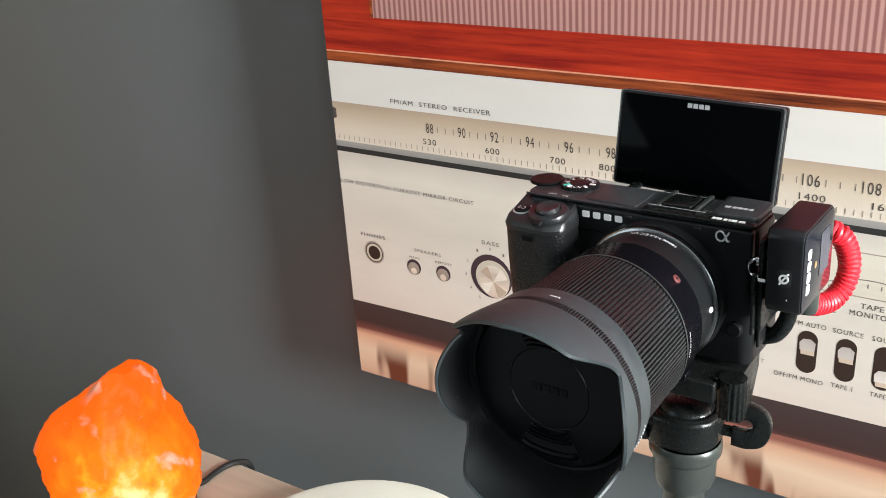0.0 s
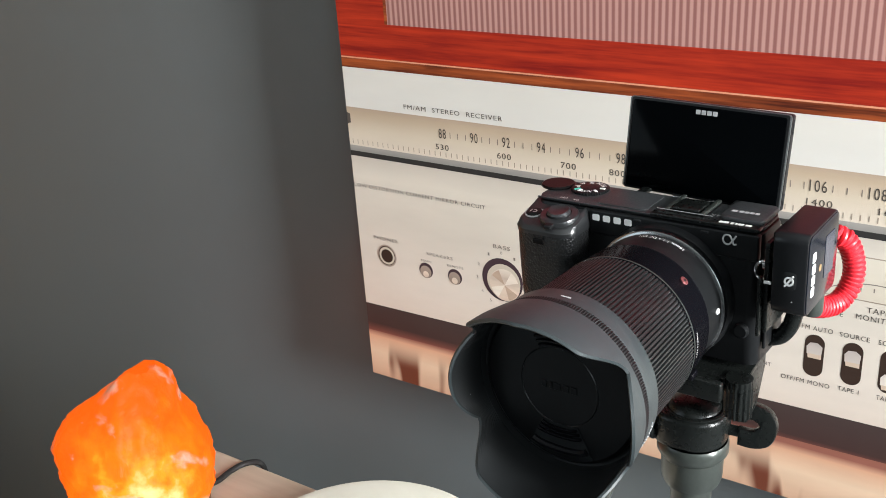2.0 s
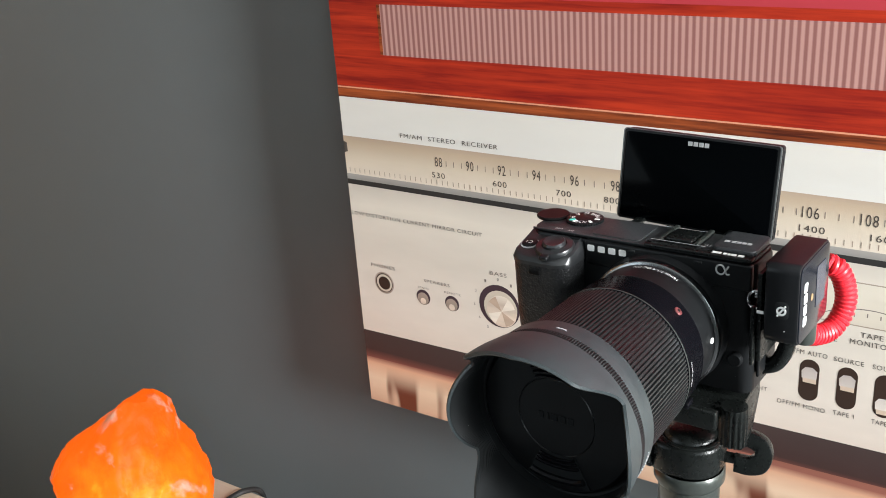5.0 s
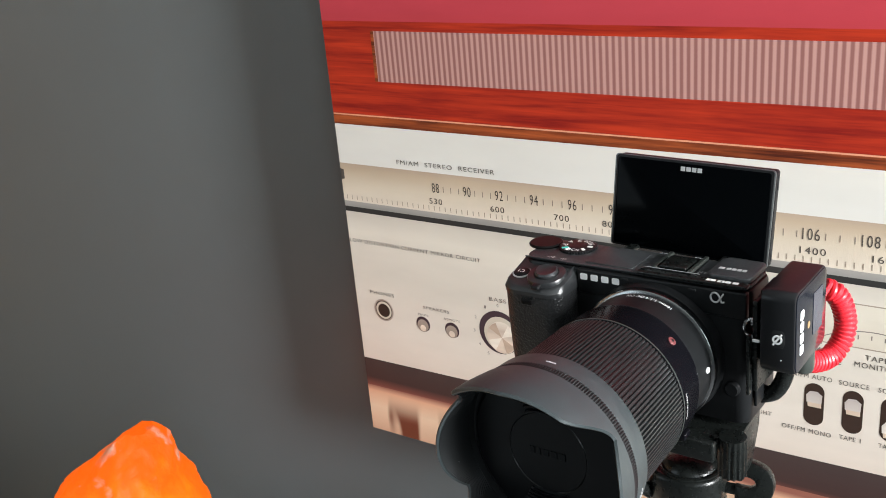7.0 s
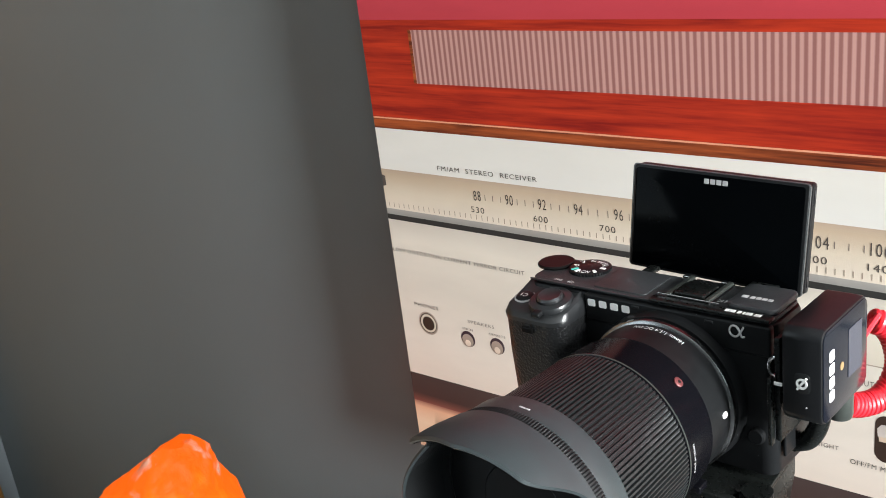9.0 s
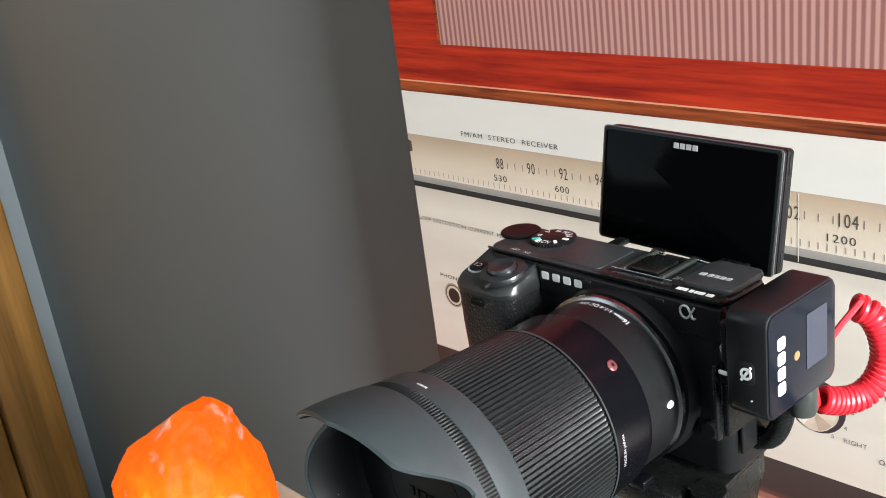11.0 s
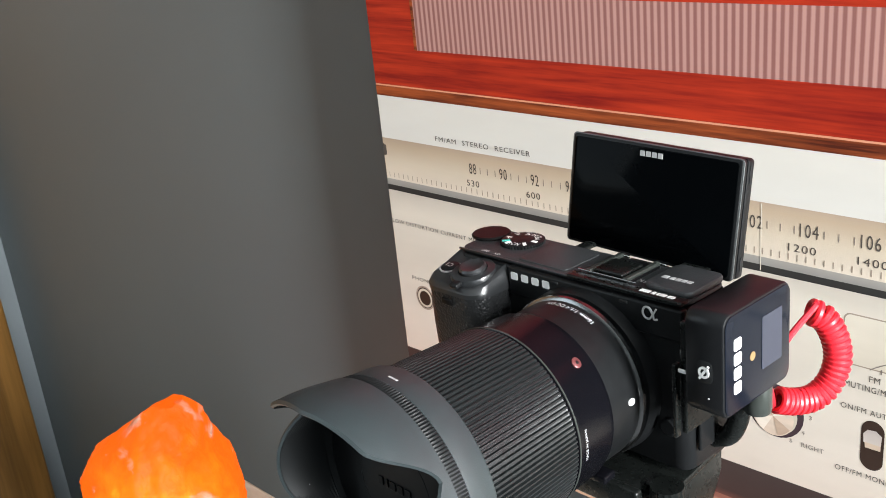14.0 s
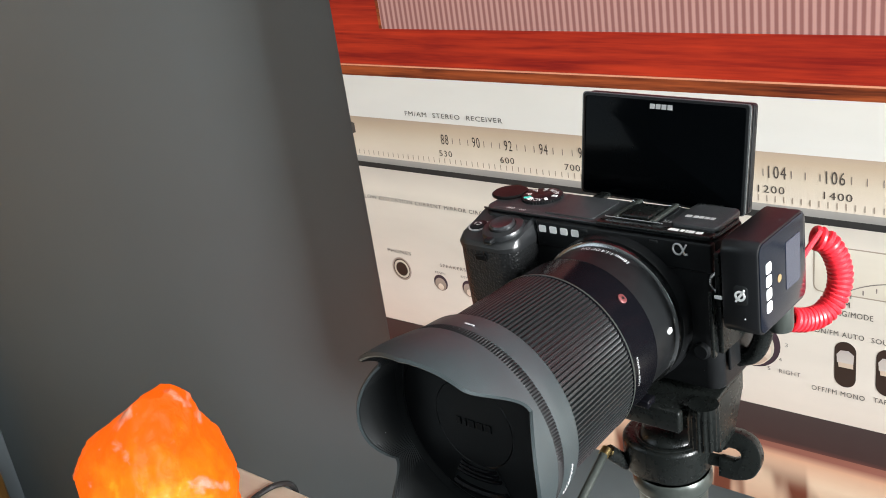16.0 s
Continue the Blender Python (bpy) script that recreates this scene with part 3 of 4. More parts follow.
# slide switches
for k, u in enumerate((0.4008, 0.4262, 0.4505)):
    flat("printed_switch_slot", ring_pts(u, 0.9746, 0.0067, 0.0067, 14, 0, 180) + ring_pts(u, 0.9552, 0.0067, 0.0067, 14, 180, 360), P_HOLE)
    d = -0.012 if k == 2 else 0
    flat("printed_switch_lever", [(u - 0.0050, 0.9660 + d), (u + 0.0050, 0.9660 + d), (u + 0.0054, 0.9725 + d), (u + 0.002, 0.9752 + d), (u - 0.003, 0.9748 + d), (u - 0.0054, 0.9715 + d)], P_LEVER, -0.0002)
    flat("printed_lever_front", [(u - 0.0040, 0.9628 + d), (u + 0.0050, 0.9628 + d), (u + 0.0050, 0.9662 + d), (u - 0.0044, 0.9662 + d)], P_LEVERLOW, -0.0003)
printed("ON/FM AUTO", 0.3967, 0.9862, 0.0035, 0.0305, P_INK)
printed("SOURCE", 0.4261, 0.9860, 0.0035, 0.0195, P_INK)
printed("SOURCE", 0.4512, 0.9860, 0.0035, 0.0195, P_INK)
printed("OFF/FM MONO", 0.3965, 0.9432, 0.0035, 0.0335, P_INK)
printed("TAPE 1", 0.4257, 0.9441, 0.0035, 0.0140, P_INK)
printed("TAPE 2", 0.4510, 0.9441, 0.0035, 0.0140, P_INK)
printed("TAPE", 0.4390, 1.0078, 0.0038, 0.0145, P_INK)
printed("MONITOR", 0.4390, 1.0018, 0.0038, 0.0272, P_INK)
printed("FM", 0.4000, 1.0075, 0.0038, 0.0062, P_INK)
printed("MUTING/MODE", 0.4000, 1.0010, 0.0038, 0.0340, P_INK)
# meter window
flat("printed_meter_rim", rounded(0.3805, 0.488, 1.0135, 1.0455, 0.004), P_TICK, -0.00008)
flat("printed_meter", rounded(0.3813, 0.4872, 1.0143, 1.0447, 0.0036), P_METER, -0.00014, "printed tuning meter")
arc = [(0.437 + 0.060 * math.cos(radians(a)), 0.975 + 0.052 * math.sin(radians(a))) for a in range(48, 133, 4)]
flat("printed_meter_arc", arc + [(u, v - 0.0007) for u, v in reversed(arc)], P_INKSOFT, -0.0002)
for a in range(52, 130, 8):
    u, v = 0.437 + 0.060 * math.cos(radians(a)), 0.975 + 0.052 * math.sin(radians(a))
    flat("printed_meter_tick", [(u - 0.0004, v - 0.006), (u + 0.0004, v - 0.006), (u + 0.0004, v - 0.003), (u - 0.0004, v - 0.003)], P_INKSOFT, -0.0002)

# ---- salt lamp ----
lamp = thing("salt_lamp", pose(-0.588, 0.508, 0.750), "lit orange rock-salt lamp glowing on a pale wooden table", "lamp")
M_SALT = bpy.data.materials.new("glowing_salt")
M_SALT.use_nodes = True
_N, _L = M_SALT.node_tree.nodes, M_SALT.node_tree.links
_b = _N["Principled BSDF"]
_b.inputs["Roughness"].default_value = 0.45
_b.inputs["Specular IOR Level"].default_value = 0.08
_co = _N.new("ShaderNodeTexCoord")
_n1 = _N.new("ShaderNodeTexNoise")
_n1.inputs["Scale"].default_value, _n1.inputs["Detail"].default_value, _n1.inputs["Distortion"].default_value = 34, 10, 0.35
_L.new(_co.outputs["Object"], _n1.inputs["Vector"])
_veins = _N.new("ShaderNodeValToRGB")
_veins.color_ramp.elements[0].position, _veins.color_ramp.elements[1].position = 0.565, 0.68
_L.new(_n1.outputs["Fac"], _veins.inputs[0])
_mix = _N.new("ShaderNodeMix")
_mix.data_type = "RGBA"
_mix.inputs["A"].default_value, _mix.inputs["B"].default_value = (0.20, 0.03, 0.003, 1), (0.38, 0.32, 0.25, 1)
_L.new(_veins.outputs[0], _mix.inputs["Factor"])
_L.new(_mix.outputs["Result"], _b.inputs["Base Color"])
# the light of the bulb inside: strongest where the crystal is nearest to it
_dist = _N.new("ShaderNodeVectorMath")
_dist.operation = "DISTANCE"
_dist.inputs[1].default_value = (0.050, -0.034, 0.054)
_L.new(_co.outputs["Object"], _dist.inputs[0])
_n2 = _N.new("ShaderNodeTexNoise")
_n2.inputs["Scale"].default_value, _n2.inputs["Detail"].default_value = 48, 6
_L.new(_co.outputs["Object"], _n2.inputs["Vector"])
_wob = _N.new("ShaderNodeMath")
_wob.operation, _wob.inputs[1].default_value = "MULTIPLY_ADD", 0.10
_L.new(_n2.outputs["Fac"], _wob.inputs[0])
_L.new(_dist.outputs["Value"], _wob.inputs[2])
_glow = _N.new("ShaderNodeValToRGB")
_ge = _glow.color_ramp.elements
_ge[0].position, _ge[0].color = 0.060, (1.0, 0.62, 0.26, 1)
_ge[1].position, _ge[1].color = 0.22, (0.46, 0.056, 0.002, 1)
for _p, _c in ((0.078, (1.0, 0.27, 0.015, 1)), (0.095, (0.84, 0.140, 0.004, 1)), (0.130, (0.62, 0.078, 0.002, 1))):
    _e = _ge.new(_p)
    _e.color = _c
_L.new(_wob.outputs[0], _glow.inputs[0])
_L.new(_glow.outputs[0], _b.inputs["Emission Color"])
_est = _N.new("ShaderNodeMapRange")
_est.inputs["To Min"].default_value, _est.inputs["To Max"].default_value = 1.8, 0.50
_L.new(_veins.outputs[0], _est.inputs["Value"])
_L.new(_est.outputs[0], _b.inputs["Emission Strength"])
_bp = _N.new("ShaderNodeBump")
_bp.inputs["Strength"].default_value, _bp.inputs["Distance"].default_value = 0.8, 0.006
_L.new(_n1.outputs["Fac"], _bp.inputs["Height"])
_L.new(_bp.outputs[0], _b.inputs["Normal"])

# a rough boulder: stacked rings after a profile, then cut by flat planes
rnd = random.Random(11)
PROF = [(0.018, 0.052), (0.035, 0.063), (0.055, 0.0675), (0.072, 0.0660), (0.088, 0.0605), (0.105, 0.0515), (0.122, 0.0405), (0.136, 0.032), (0.148, 0.025), (0.155, 0.020), (0.160, 0.014)]
bm = bmesh.new()
rings = []
for i in range(56):
    z = 0.018 + 0.142 * i / 55
    for (z0, r0), (z1, r1) in zip(PROF, PROF[1:]):
        if z0 - 1e-6 <= z <= z1 + 1e-6:
            r = r0 + (r1 - r0) * (z - z0) / (z1 - z0)
    lean = 0.007 * max(0, (z - 0.060) / 0.10) ** 1.3
    bulge = 0.06 * max(0.0, 1 - abs(z - 0.112) / 0.045)
    row = []
    for k in range(80):
        a = 2 * math.pi * k / 80
        d = Vector((math.cos(a), math.sin(a), (z - 0.08) * 10))
        rr = 1.14 * r * (1.0 + 0.10 * noise.noise(d * 1.5) + 0.05 * noise.noise(d * 4.2) + 0.02 * noise.noise(d * 10.0))
        rr *= 1 + bulge * max(0.0, -0.8 * d.x - 0.6 * d.y)
        row.append(bm.verts.new((rr * d.x + lean * 0.8, rr * 0.94 * d.y + lean * 0.6, z + 0.005 * noise.noise(d * 2.2))))
    rings.append(row)
for a, b in zip(rings, rings[1:]):
    for k in range(80):
        bm.faces.new((a[k], a[(k + 1) % 80], b[(k + 1) % 80], b[k]))
bm.faces.new(rings[0]), bm.faces.new(rings[-1])
for _ in range(60):
    n = Vector((rnd.uniform(-1, 1), rnd.uniform(-1, 1), rnd.uniform(-0.25, 0.75))).normalized()
    c = Vector((0.002, 0, 0.082))
    reach = max((v.co - c).dot(n) for v in bm.verts)
    h = reach - rnd.uniform(0.002, 0.0075)
    for v in bm.verts:
        k = (v.co - c).dot(n)
        if k > h:
            v.co -= n * (k - h) * 0.9
side = Vector((0.9, 0.43, 0))
for v in bm.verts:
    k = v.co.dot(side)
    if k > 0:
        v.co -= side * k * 0.20 * max(0.0, 1 - abs(v.co.z - 0.105) / 0.045)
    else:
        v.co += side * k * 0.16 * max(0.0, 1 - abs(v.co.z - 0.120) / 0.045)
    v.co += side * 0.014 * max(0.0, (v.co.z - 0.118) / 0.040)
for v in bm.verts:
    if v.co.z > 0.024:
        v.co += Vector((v.co.x, v.co.y, 0)).normalized() * (0.0022 * noise.noise(v.co * 95) + 0.0011 * noise.noise(v.co * 230))
part("salt_crystal", bm, M_SALT, lamp, "glowing orange salt crystal with pale veins")
part("lamp_base", lathe([(0, 0), (0.052, 0), (0.056, 0.004), (0.056, 0.014), (0.052, 0.018), (0, 0.018)]), M_BASEWOOD, lamp, "turned dark wooden base")
part("cord", tube(spline([(0.018, 0.040, 0.008), (0.024, 0.060, 0.0034), (0.024, 0.078, 0.0032), (0.026, 0.092, 0.0032), (0.032, 0.101, 0.0034), (0.039, 0.1065, 0.0010), (0.041, 0.1090, -0.012), (0.041, 0.1095, -0.060)]), 0.0028, 8), M_CORD, lamp, "black power cord")

# ---- round cream canister on the table ----
can = thing("round_canister", pose(-0.339, 0.513, 0.750), "round cream-white canister standing on the wooden table", "canister")
part("canister_body", lathe([(0, 0), (0.104, 0), (0.109, 0.004), (0.109, 0.024), (0, 0.024)], seg=96), M_CREAM, can)
part("lid", lathe([(0.106, 0.0245), (0.1135, 0.025), (0.115, 0.027), (0.115, 0.035), (0.113, 0.0385), (0.106, 0.040), (0, 0.0405)], seg=96), M_CREAM, can, "smooth cream lid")

# ---- mirrorless camera ----
BODY = pose(-0.0722, 0.4505, 1.1158, -1.0, -1.3, -2.3)
camera_body = thing("mirrorless_camera", BODY, "black mirrorless camera with its screen flipped up on a tripod", "camera")


def up(x, y, z, rx=0, ry=0, rz=0):
    return pose(x, y, z, rx, ry, rz)


def word(name, text, size, width, m, material, parent):
    """A word laid flat on a surface: its own x runs along the line, its z points out of it."""
    bm = fit_letters(text, size, width)
    bmesh.ops.transform(bm, matrix=m, verts=bm.verts)
    return part(name, bm, material, parent, "", False)


def bar(name, w, h, m, material, parent, t=0.0004, r=0.0002):
    bm = rbox(-w / 2, w / 2, -h / 2, h / 2, 0, t, r, 1)
    bmesh.ops.transform(bm, matrix=m, verts=bm.verts)
    return part(name, bm, material, parent)


FRONT = pose(0, 0, 0, 90, 0, 0)
# shell: a long box with rounded ends
part("body", prism(rounded(-0.0705, 0.0445, 0.0030, 0.0320, 0.006), 0.0655, 0.0022, up(0, 0, -0.0305)), M_BODY, camera_body)
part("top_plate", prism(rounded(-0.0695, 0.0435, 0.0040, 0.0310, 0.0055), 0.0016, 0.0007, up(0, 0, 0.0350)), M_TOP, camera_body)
part("front_ledge", rbox(-0.039, 0.0437, 0.0018, 0.006, 0.0225, 0.0350, 0.0011), M_BODY, camera_body)
# thin glossy strip put along the edge to draw its highlight
part("top_edge", rbox(-0.0690, 0.0430, 0.0036, 0.0044, 0.0358, 0.0367, 0.0003, 2), M_SHELF, camera_body, "glossy front strip added for the top plate edge highlight")
part("side_door", rbox(0.0452, 0.0466, 0.008, 0.030, -0.022, 0.012, 0.0006), M_BODY, camera_body)

# grip: stacked rounded outlines, fullest in the middle
bm = bmesh.new()
rings = []
for z, y0, x0, x1, rr in ((-0.0305, -0.0090, -0.0690, -0.0430, 0.006), (-0.0285, -0.0115, -0.0705, -0.0415, 0.007), (-0.010, -0.0150, -0.0712, -0.0408, 0.008), (0.010, -0.0160, -0.0716, -0.0402, 0.008), (0.0248, -0.0162, -0.0717, -0.0398, 0.008)):
    rings.append([bm.verts.new((x, y, z)) for x, y in rounded(x0, x1, y0, 0.012, rr)])
for a, b in zip(rings, rings[1:]):
    for i in range(len(a)):
        bm.faces.new((a[i], a[(i + 1) % len(a)], b[(i + 1) % len(a)], b[i]))
bm.faces.new(rings[0]), bm.faces.new(rings[-1])
part("grip", bm, M_GRIP, camera_body, "textured black rubber grip")
bm = bmesh.new()
rings = []
for z0, z1, y0, x0, x1, rr in ((0.0249, 0.0249, -0.0166, -0.0719, -0.0394, 0.008), (0.0268, 0.0278, -0.0168, -0.0721, -0.0394, 0.008), (0.0282, 0.0330, -0.0158, -0.0712, -0.0404, 0.008), (0.0287, 0.0352, -0.0142, -0.0698, -0.0420, 0.007)):
    rings.append([bm.verts.new((x, y, z0 + (z1 - z0) * min(1, max(0, (y - y0) / 0.02)))) for x, y in rounded(x0, x1, y0, 0.012, rr)])
for a, b in zip(rings, rings[1:]):
    for i in range(len(a)):
        bm.faces.new((a[i], a[(i + 1) % len(a)], b[(i + 1) % len(a)], b[i]))
bm.faces.new(rings[0]), bm.faces.new(rings[-1])
part("grip_cap", bm, M_SHELF, camera_body, "smooth black grip top")
part("infrared_window", rbox(-0.0600, -0.0540, -0.01705, -0.0158, 0.0200, 0.0230, 0.0008), M_DIALRED, camera_body, "dark glossy window")

SLOPE = up(-0.0515, -0.0050, 0.0304, 11)
lever = part("power_lever", lathe([(0.0096, 0), (0.0098, 0.0012), (0.0092, 0.0026), (0.0062, 0.0030), (0.0060, 0.0010)], seg=40), M_SHELF, camera_body)
lever.matrix_local = SLOPE
sb = part("shutter_button", lathe([(0.0058, 0.0012), (0.0058, 0.0040), (0.0050, 0.0049), (0.0030, 0.0045), (0, 0.0044)], seg=40), M_SHUTTER, camera_body, "dark metal shutter button")
sb.matrix_local = SLOPE
tab = part("lever_tab", rbox(-0.0022, 0.0022, -0.0125, -0.0085, 0.0004, 0.0026, 0.0007), M_BODY, camera_body)
tab.matrix_local = SLOPE
c1 = part("custom_button", lathe([(0.0040, 0.0), (0.0040, 0.0007), (0.0034, 0.0011), (0, 0.0010)], seg=28), M_BODY, camera_body)
c1.matrix_local = up(-0.0658, -0.0050, 0.0309, 9)
ring = part("button_ring", lathe([(0.0041, 0.0), (0.0047, 0.0), (0.0047, 0.0006), (0.0041, 0.0006)], seg=28, close=True), M_GREYINK, camera_body)
ring.matrix_local = up(-0.0658, -0.0050, 0.0309, 9)
word("printed_text", "C1", 0.0024, 0.0034, up(-0.0658, -0.0050, 0.0309, 9) @ pose(0, 0.0012, 0.0013, 0, 0, 180), M_WHITE, camera_body)
word("printed_text", "OFF", 0.0017, 0.0040, up(-0.0555, 0.0072, 0.0368, 0, 0, 180), M_WHITE, camera_body)
word("printed_text", "ON", 0.0017, 0.0030, up(-0.0485, 0.0068, 0.0368, 0, 0, 180), M_WHITE, camera_body)

dial = part("control_dial", lathe([(0.0084, 0), (0.0086, 0.0003), (0.0086, 0.0009), (0.0080, 0.0014), (0, 0.0015)], seg=56), M_DIALRED, camera_body, "dark glossy control dial")
dial.matrix_local = up(-0.0678, 0.0222, 0.0366)


def knurled(r, h, n, depth, seg_per=4):
    """A short cylinder with a ribbed edge and a bevelled top."""
    bm = bmesh.new()
    rings = []
    for z, k in ((0, 1), (h * 0.8, 1), (h, 0.93)):
        rings.append([bm.verts.new(((r - (depth if (i // 2) % 2 and k == 1 else 0)) * k * math.cos(2 * math.pi * i / (n * seg_per)), (r - (depth if (i // 2) % 2 and k == 1 else 0)) * k * math.sin(2 * math.pi * i / (n * seg_per)), z)) for i in range(n * seg_per)])
    for a, b in zip(rings, rings[1:]):
        for i in range(len(a)):
            bm.faces.new((a[i], a[(i + 1) % len(a)], b[(i + 1) % len(a)], b[i]))
    bm.faces.new(rings[0]), bm.faces.new(rings[-1])
    return bm


md = part("mode_dial", knurled(0.0096, 0.0014, 44, 0.0004), M_BODY, camera_body, "ribbed black mode dial with white marks")
md.matrix_local = up(-0.0496, 0.0224, 0.0366)
for txt, a in (("P", 195), ("A", 150), ("S", 110), ("M", 75), ("MR", 40), ("SCN", 280)):
    word("dial_mark", txt, 0.0028, 0.0024 * len(txt) ** 0.7, pose(0, 0, 0.00155, 0, 0, a + 90) @ pose(0, -0.0080, 0, 0, 0, 0), M_WHITE, md)
for a, mm in ((228, M_TEAL), (250, M_WHITE), (320, M_WHITE), (0, M_WHITE)):
    bar("dial_mark", 0.0034 if mm == M_TEAL else 0.0026, 0.0014, pose(0, 0, 0.0014, 0, 0, a) @ pose(0.0068, 0, 0), mm, md, 0.0003, 0)

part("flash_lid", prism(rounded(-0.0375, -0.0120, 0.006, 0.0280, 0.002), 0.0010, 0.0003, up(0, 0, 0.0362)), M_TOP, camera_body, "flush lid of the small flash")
# accessory shoe, plate strip and finder hump
shoe = part("accessory_shoe", rbox(-0.0030, 0.0160, 0.008, 0.0285, 0.0362, 0.0376, 0.0005), M_BODY, camera_body)
for x0, x1 in ((-0.0032, -0.0010), (0.0140, 0.0162)):
    part("shoe_rail", rbox(x0, x1, 0.008, 0.0285, 0.0377, 0.0392, 0.0004), M_TUBE, shoe)
part("shoe_insert", rbox(0.0000, 0.0130, 0.009, 0.022, 0.0377, 0.0398, 0.0006), M_PLASTIC, shoe)
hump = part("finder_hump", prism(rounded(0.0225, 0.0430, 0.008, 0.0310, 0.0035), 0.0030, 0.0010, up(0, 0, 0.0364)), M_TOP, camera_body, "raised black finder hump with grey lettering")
word("printed_text", "4K", 0.0026, 0.0048, up(0.0190, 0.0150, 0.0370, 0, 0, 180), M_GREYINK, camera_body)
for dx, w in ((0.0, 0.0024), (0.0032, 0.0018), (0.0056, 0.0018), (0.0080, 0.0018), (0.0104, 0.0018)):
    bar("lettering_bar", w, 0.0022, up(0.0270 + dx, 0.0165, 0.0393), M_GREYINK, hump, 0.0003, 0)
strip = part("bracket_strip", rbox(-0.0080, 0.0435, 0.0020, 0.0070, 0.0365, 0.0380, 0.0005), M_PLASTIC, camera_body, "thin black bracket strip")
for dx, w in ((0.0, 0.0016), (0.0022, 0.0022), (0.0050, 0.0014), (0.0069, 0.0008), (0.0081, 0.0008), (0.0093, 0.0018), (0.0115, 0.0008), (0.0128, 0.0018)):
    bar("lettering_bar", w, 0.0020, up(0.0255 + dx, 0.0045, 0.0379), M_WHITE, strip, 0.0003, 0)

# maker's mark as four plain white blocks, and the plain loop on the other side
for k, x in enumerate((-0.0355, -0.0299, -0.0243, -0.0187)):
    bm = prism(rounded(-0.0019, 0.0019, -0.0016, 0.0016, 0.0007), 0.0005)
    bmesh.ops.transform(bm, matrix=up(x, 0.0022, 0.0312) @ FRONT, verts=bm.verts)
    part("mark_block", bm, M_WHITE, camera_body)
loop = [(0.0307 + 0.0030 * u, 0.0012, 0.0315 + 0.0026 * w) for u, w, _ in spline([(1.0, 0.85, 0), (0.5, -0.1, 0), (0.0, -0.8, 0), (-0.65, -0.7, 0), (-0.95, 0, 0), (-0.65, 0.75, 0), (0.0, 0.8, 0), (0.45, 0.05, 0), (0.7, -0.7, 0), (1.1, -0.65, 0)], 5)]
part("mark_loop", tube(loop, 0.00042, 6), M_GREYINK, camera_body, "silver-grey loop mark")
for x in (-0.014, 0.019):
    part("microphone_slot", rbox(x - 0.0018, x + 0.0018, 0.0013, 0.0022, 0.0325, 0.0337, 0.0003), M_INNER, camera_body)
part("release_button", lathe([(0.0035, 0), (0.0035, -0.0018), (0.0028, -0.0024), (0, -0.0024)], "y", 24, (0.0375, 0.003, -0.012)), M_BODY, camera_body)
part("mount_collar", lathe([(0.0338, 0.0032), (0.0334, -0.0010), (0.0328, -0.0030), (0.030, -0.0034)], "y", 72), M_BODY, camera_body)
# strap lug
part("strap_lug", tube([(0.0455 + 0.0032 * math.sin(radians(a)), 0.0034, 0.0190 + 0.0042 * math.cos(radians(a))) for a in range(-10, 371, 20)], 0.0008, 8, False), M_CHROME, camera_body, "chrome strap ring")
part("lug_post", lathe([(0.0022, 0.0455), (0.0022, 0.0490), (0, 0.0492)], "x", 16, (0, 0.0045, 0.0215)), M_CHROME, camera_body)

# flip screen on its hinge
SCR = up(-0.0012, 0.0440, 0.0324, -8.7, 1.8, 0)
screen = part("screen", prism(rounded(-0.0395, 0.0395, 0, 0.0458, 0.0016), 0.0036, 0.0006), M_BODY, camera_body, "black flip-up screen, switched off")
screen.matrix_local = SCR @ pose(0, 0, 0, 90, 0, 0)
screen_m = screen.matrix_local.copy()
part("screen_glass", prism(rounded(-0.0383, 0.0383, 0.0012, 0.0446, 0.0014), 0.0005, 0.0002, pose(0, 0, 0.0035)), M_SCREEN, screen, "dark glossy display glass")
# silver rim line; the edge highlight is put into its colour
part("screen_rim", prism(rounded(-0.0403, 0.0400, -0.0002, 0.0461, 0.0018), 0.0007, 0.0003, pose(0, 0, 0.0024)), M_RIMMETAL, screen, "thin metal rim with the bevel highlight in its grey")
part("screen_back", prism(rounded(-0.0395, 0.0395, 0.0, 0.0458, 0.0016), 0.0042, 0.0008, pose(0, 0, -0.0047)), M_BODY, screen)
for dx, w in ((-0.0042, 0.0022), (-0.0014, 0.0022), (0.0014, 0.0022), (0.0042, 0.0022)):
    bar("mark_block", w, 0.0021, pose(dx, 0.0421, 0.0040), M_GREYINK, screen, 0.0002, 0)
for z0, z1 in ((0.0365, 0.0435), (0.003, 0.0085)):
    part("side_notch", rbox(0.0394, 0.0398, z0, z1, -0.0030, -0.0018, 0.0001, 1), M_INNER, screen)
for x0, x1 in ((-0.0300, -0.0250), (0.0180, 0.0300)):
    part("hinge_arm", rbox(x0, x1, 0.0305, 0.0440, 0.0335, 0.0355, 0.0005), M_PLASTIC, camera_body)
part("hinge_plate", rbox(-0.0315, 0.033, 0.0322, 0.0350, -0.012, 0.0270, 0.0006), M_PLASTIC, camera_body)
for x in (-0.0105, 0.0075, 0.0230):
    part("hinge_tab", rbox(x - 0.0030, x + 0.0030, 0.0392, 0.0406, 0.0322, 0.0334, 0.0003), M_CHROME, camera_body, "bright metal hinge tab")
part("hinge_plate", rbox(-0.0080, 0.0300, 0.0330, 0.0420, 0.0300, 0.0318, 0.0004), M_PLASTIC, camera_body)
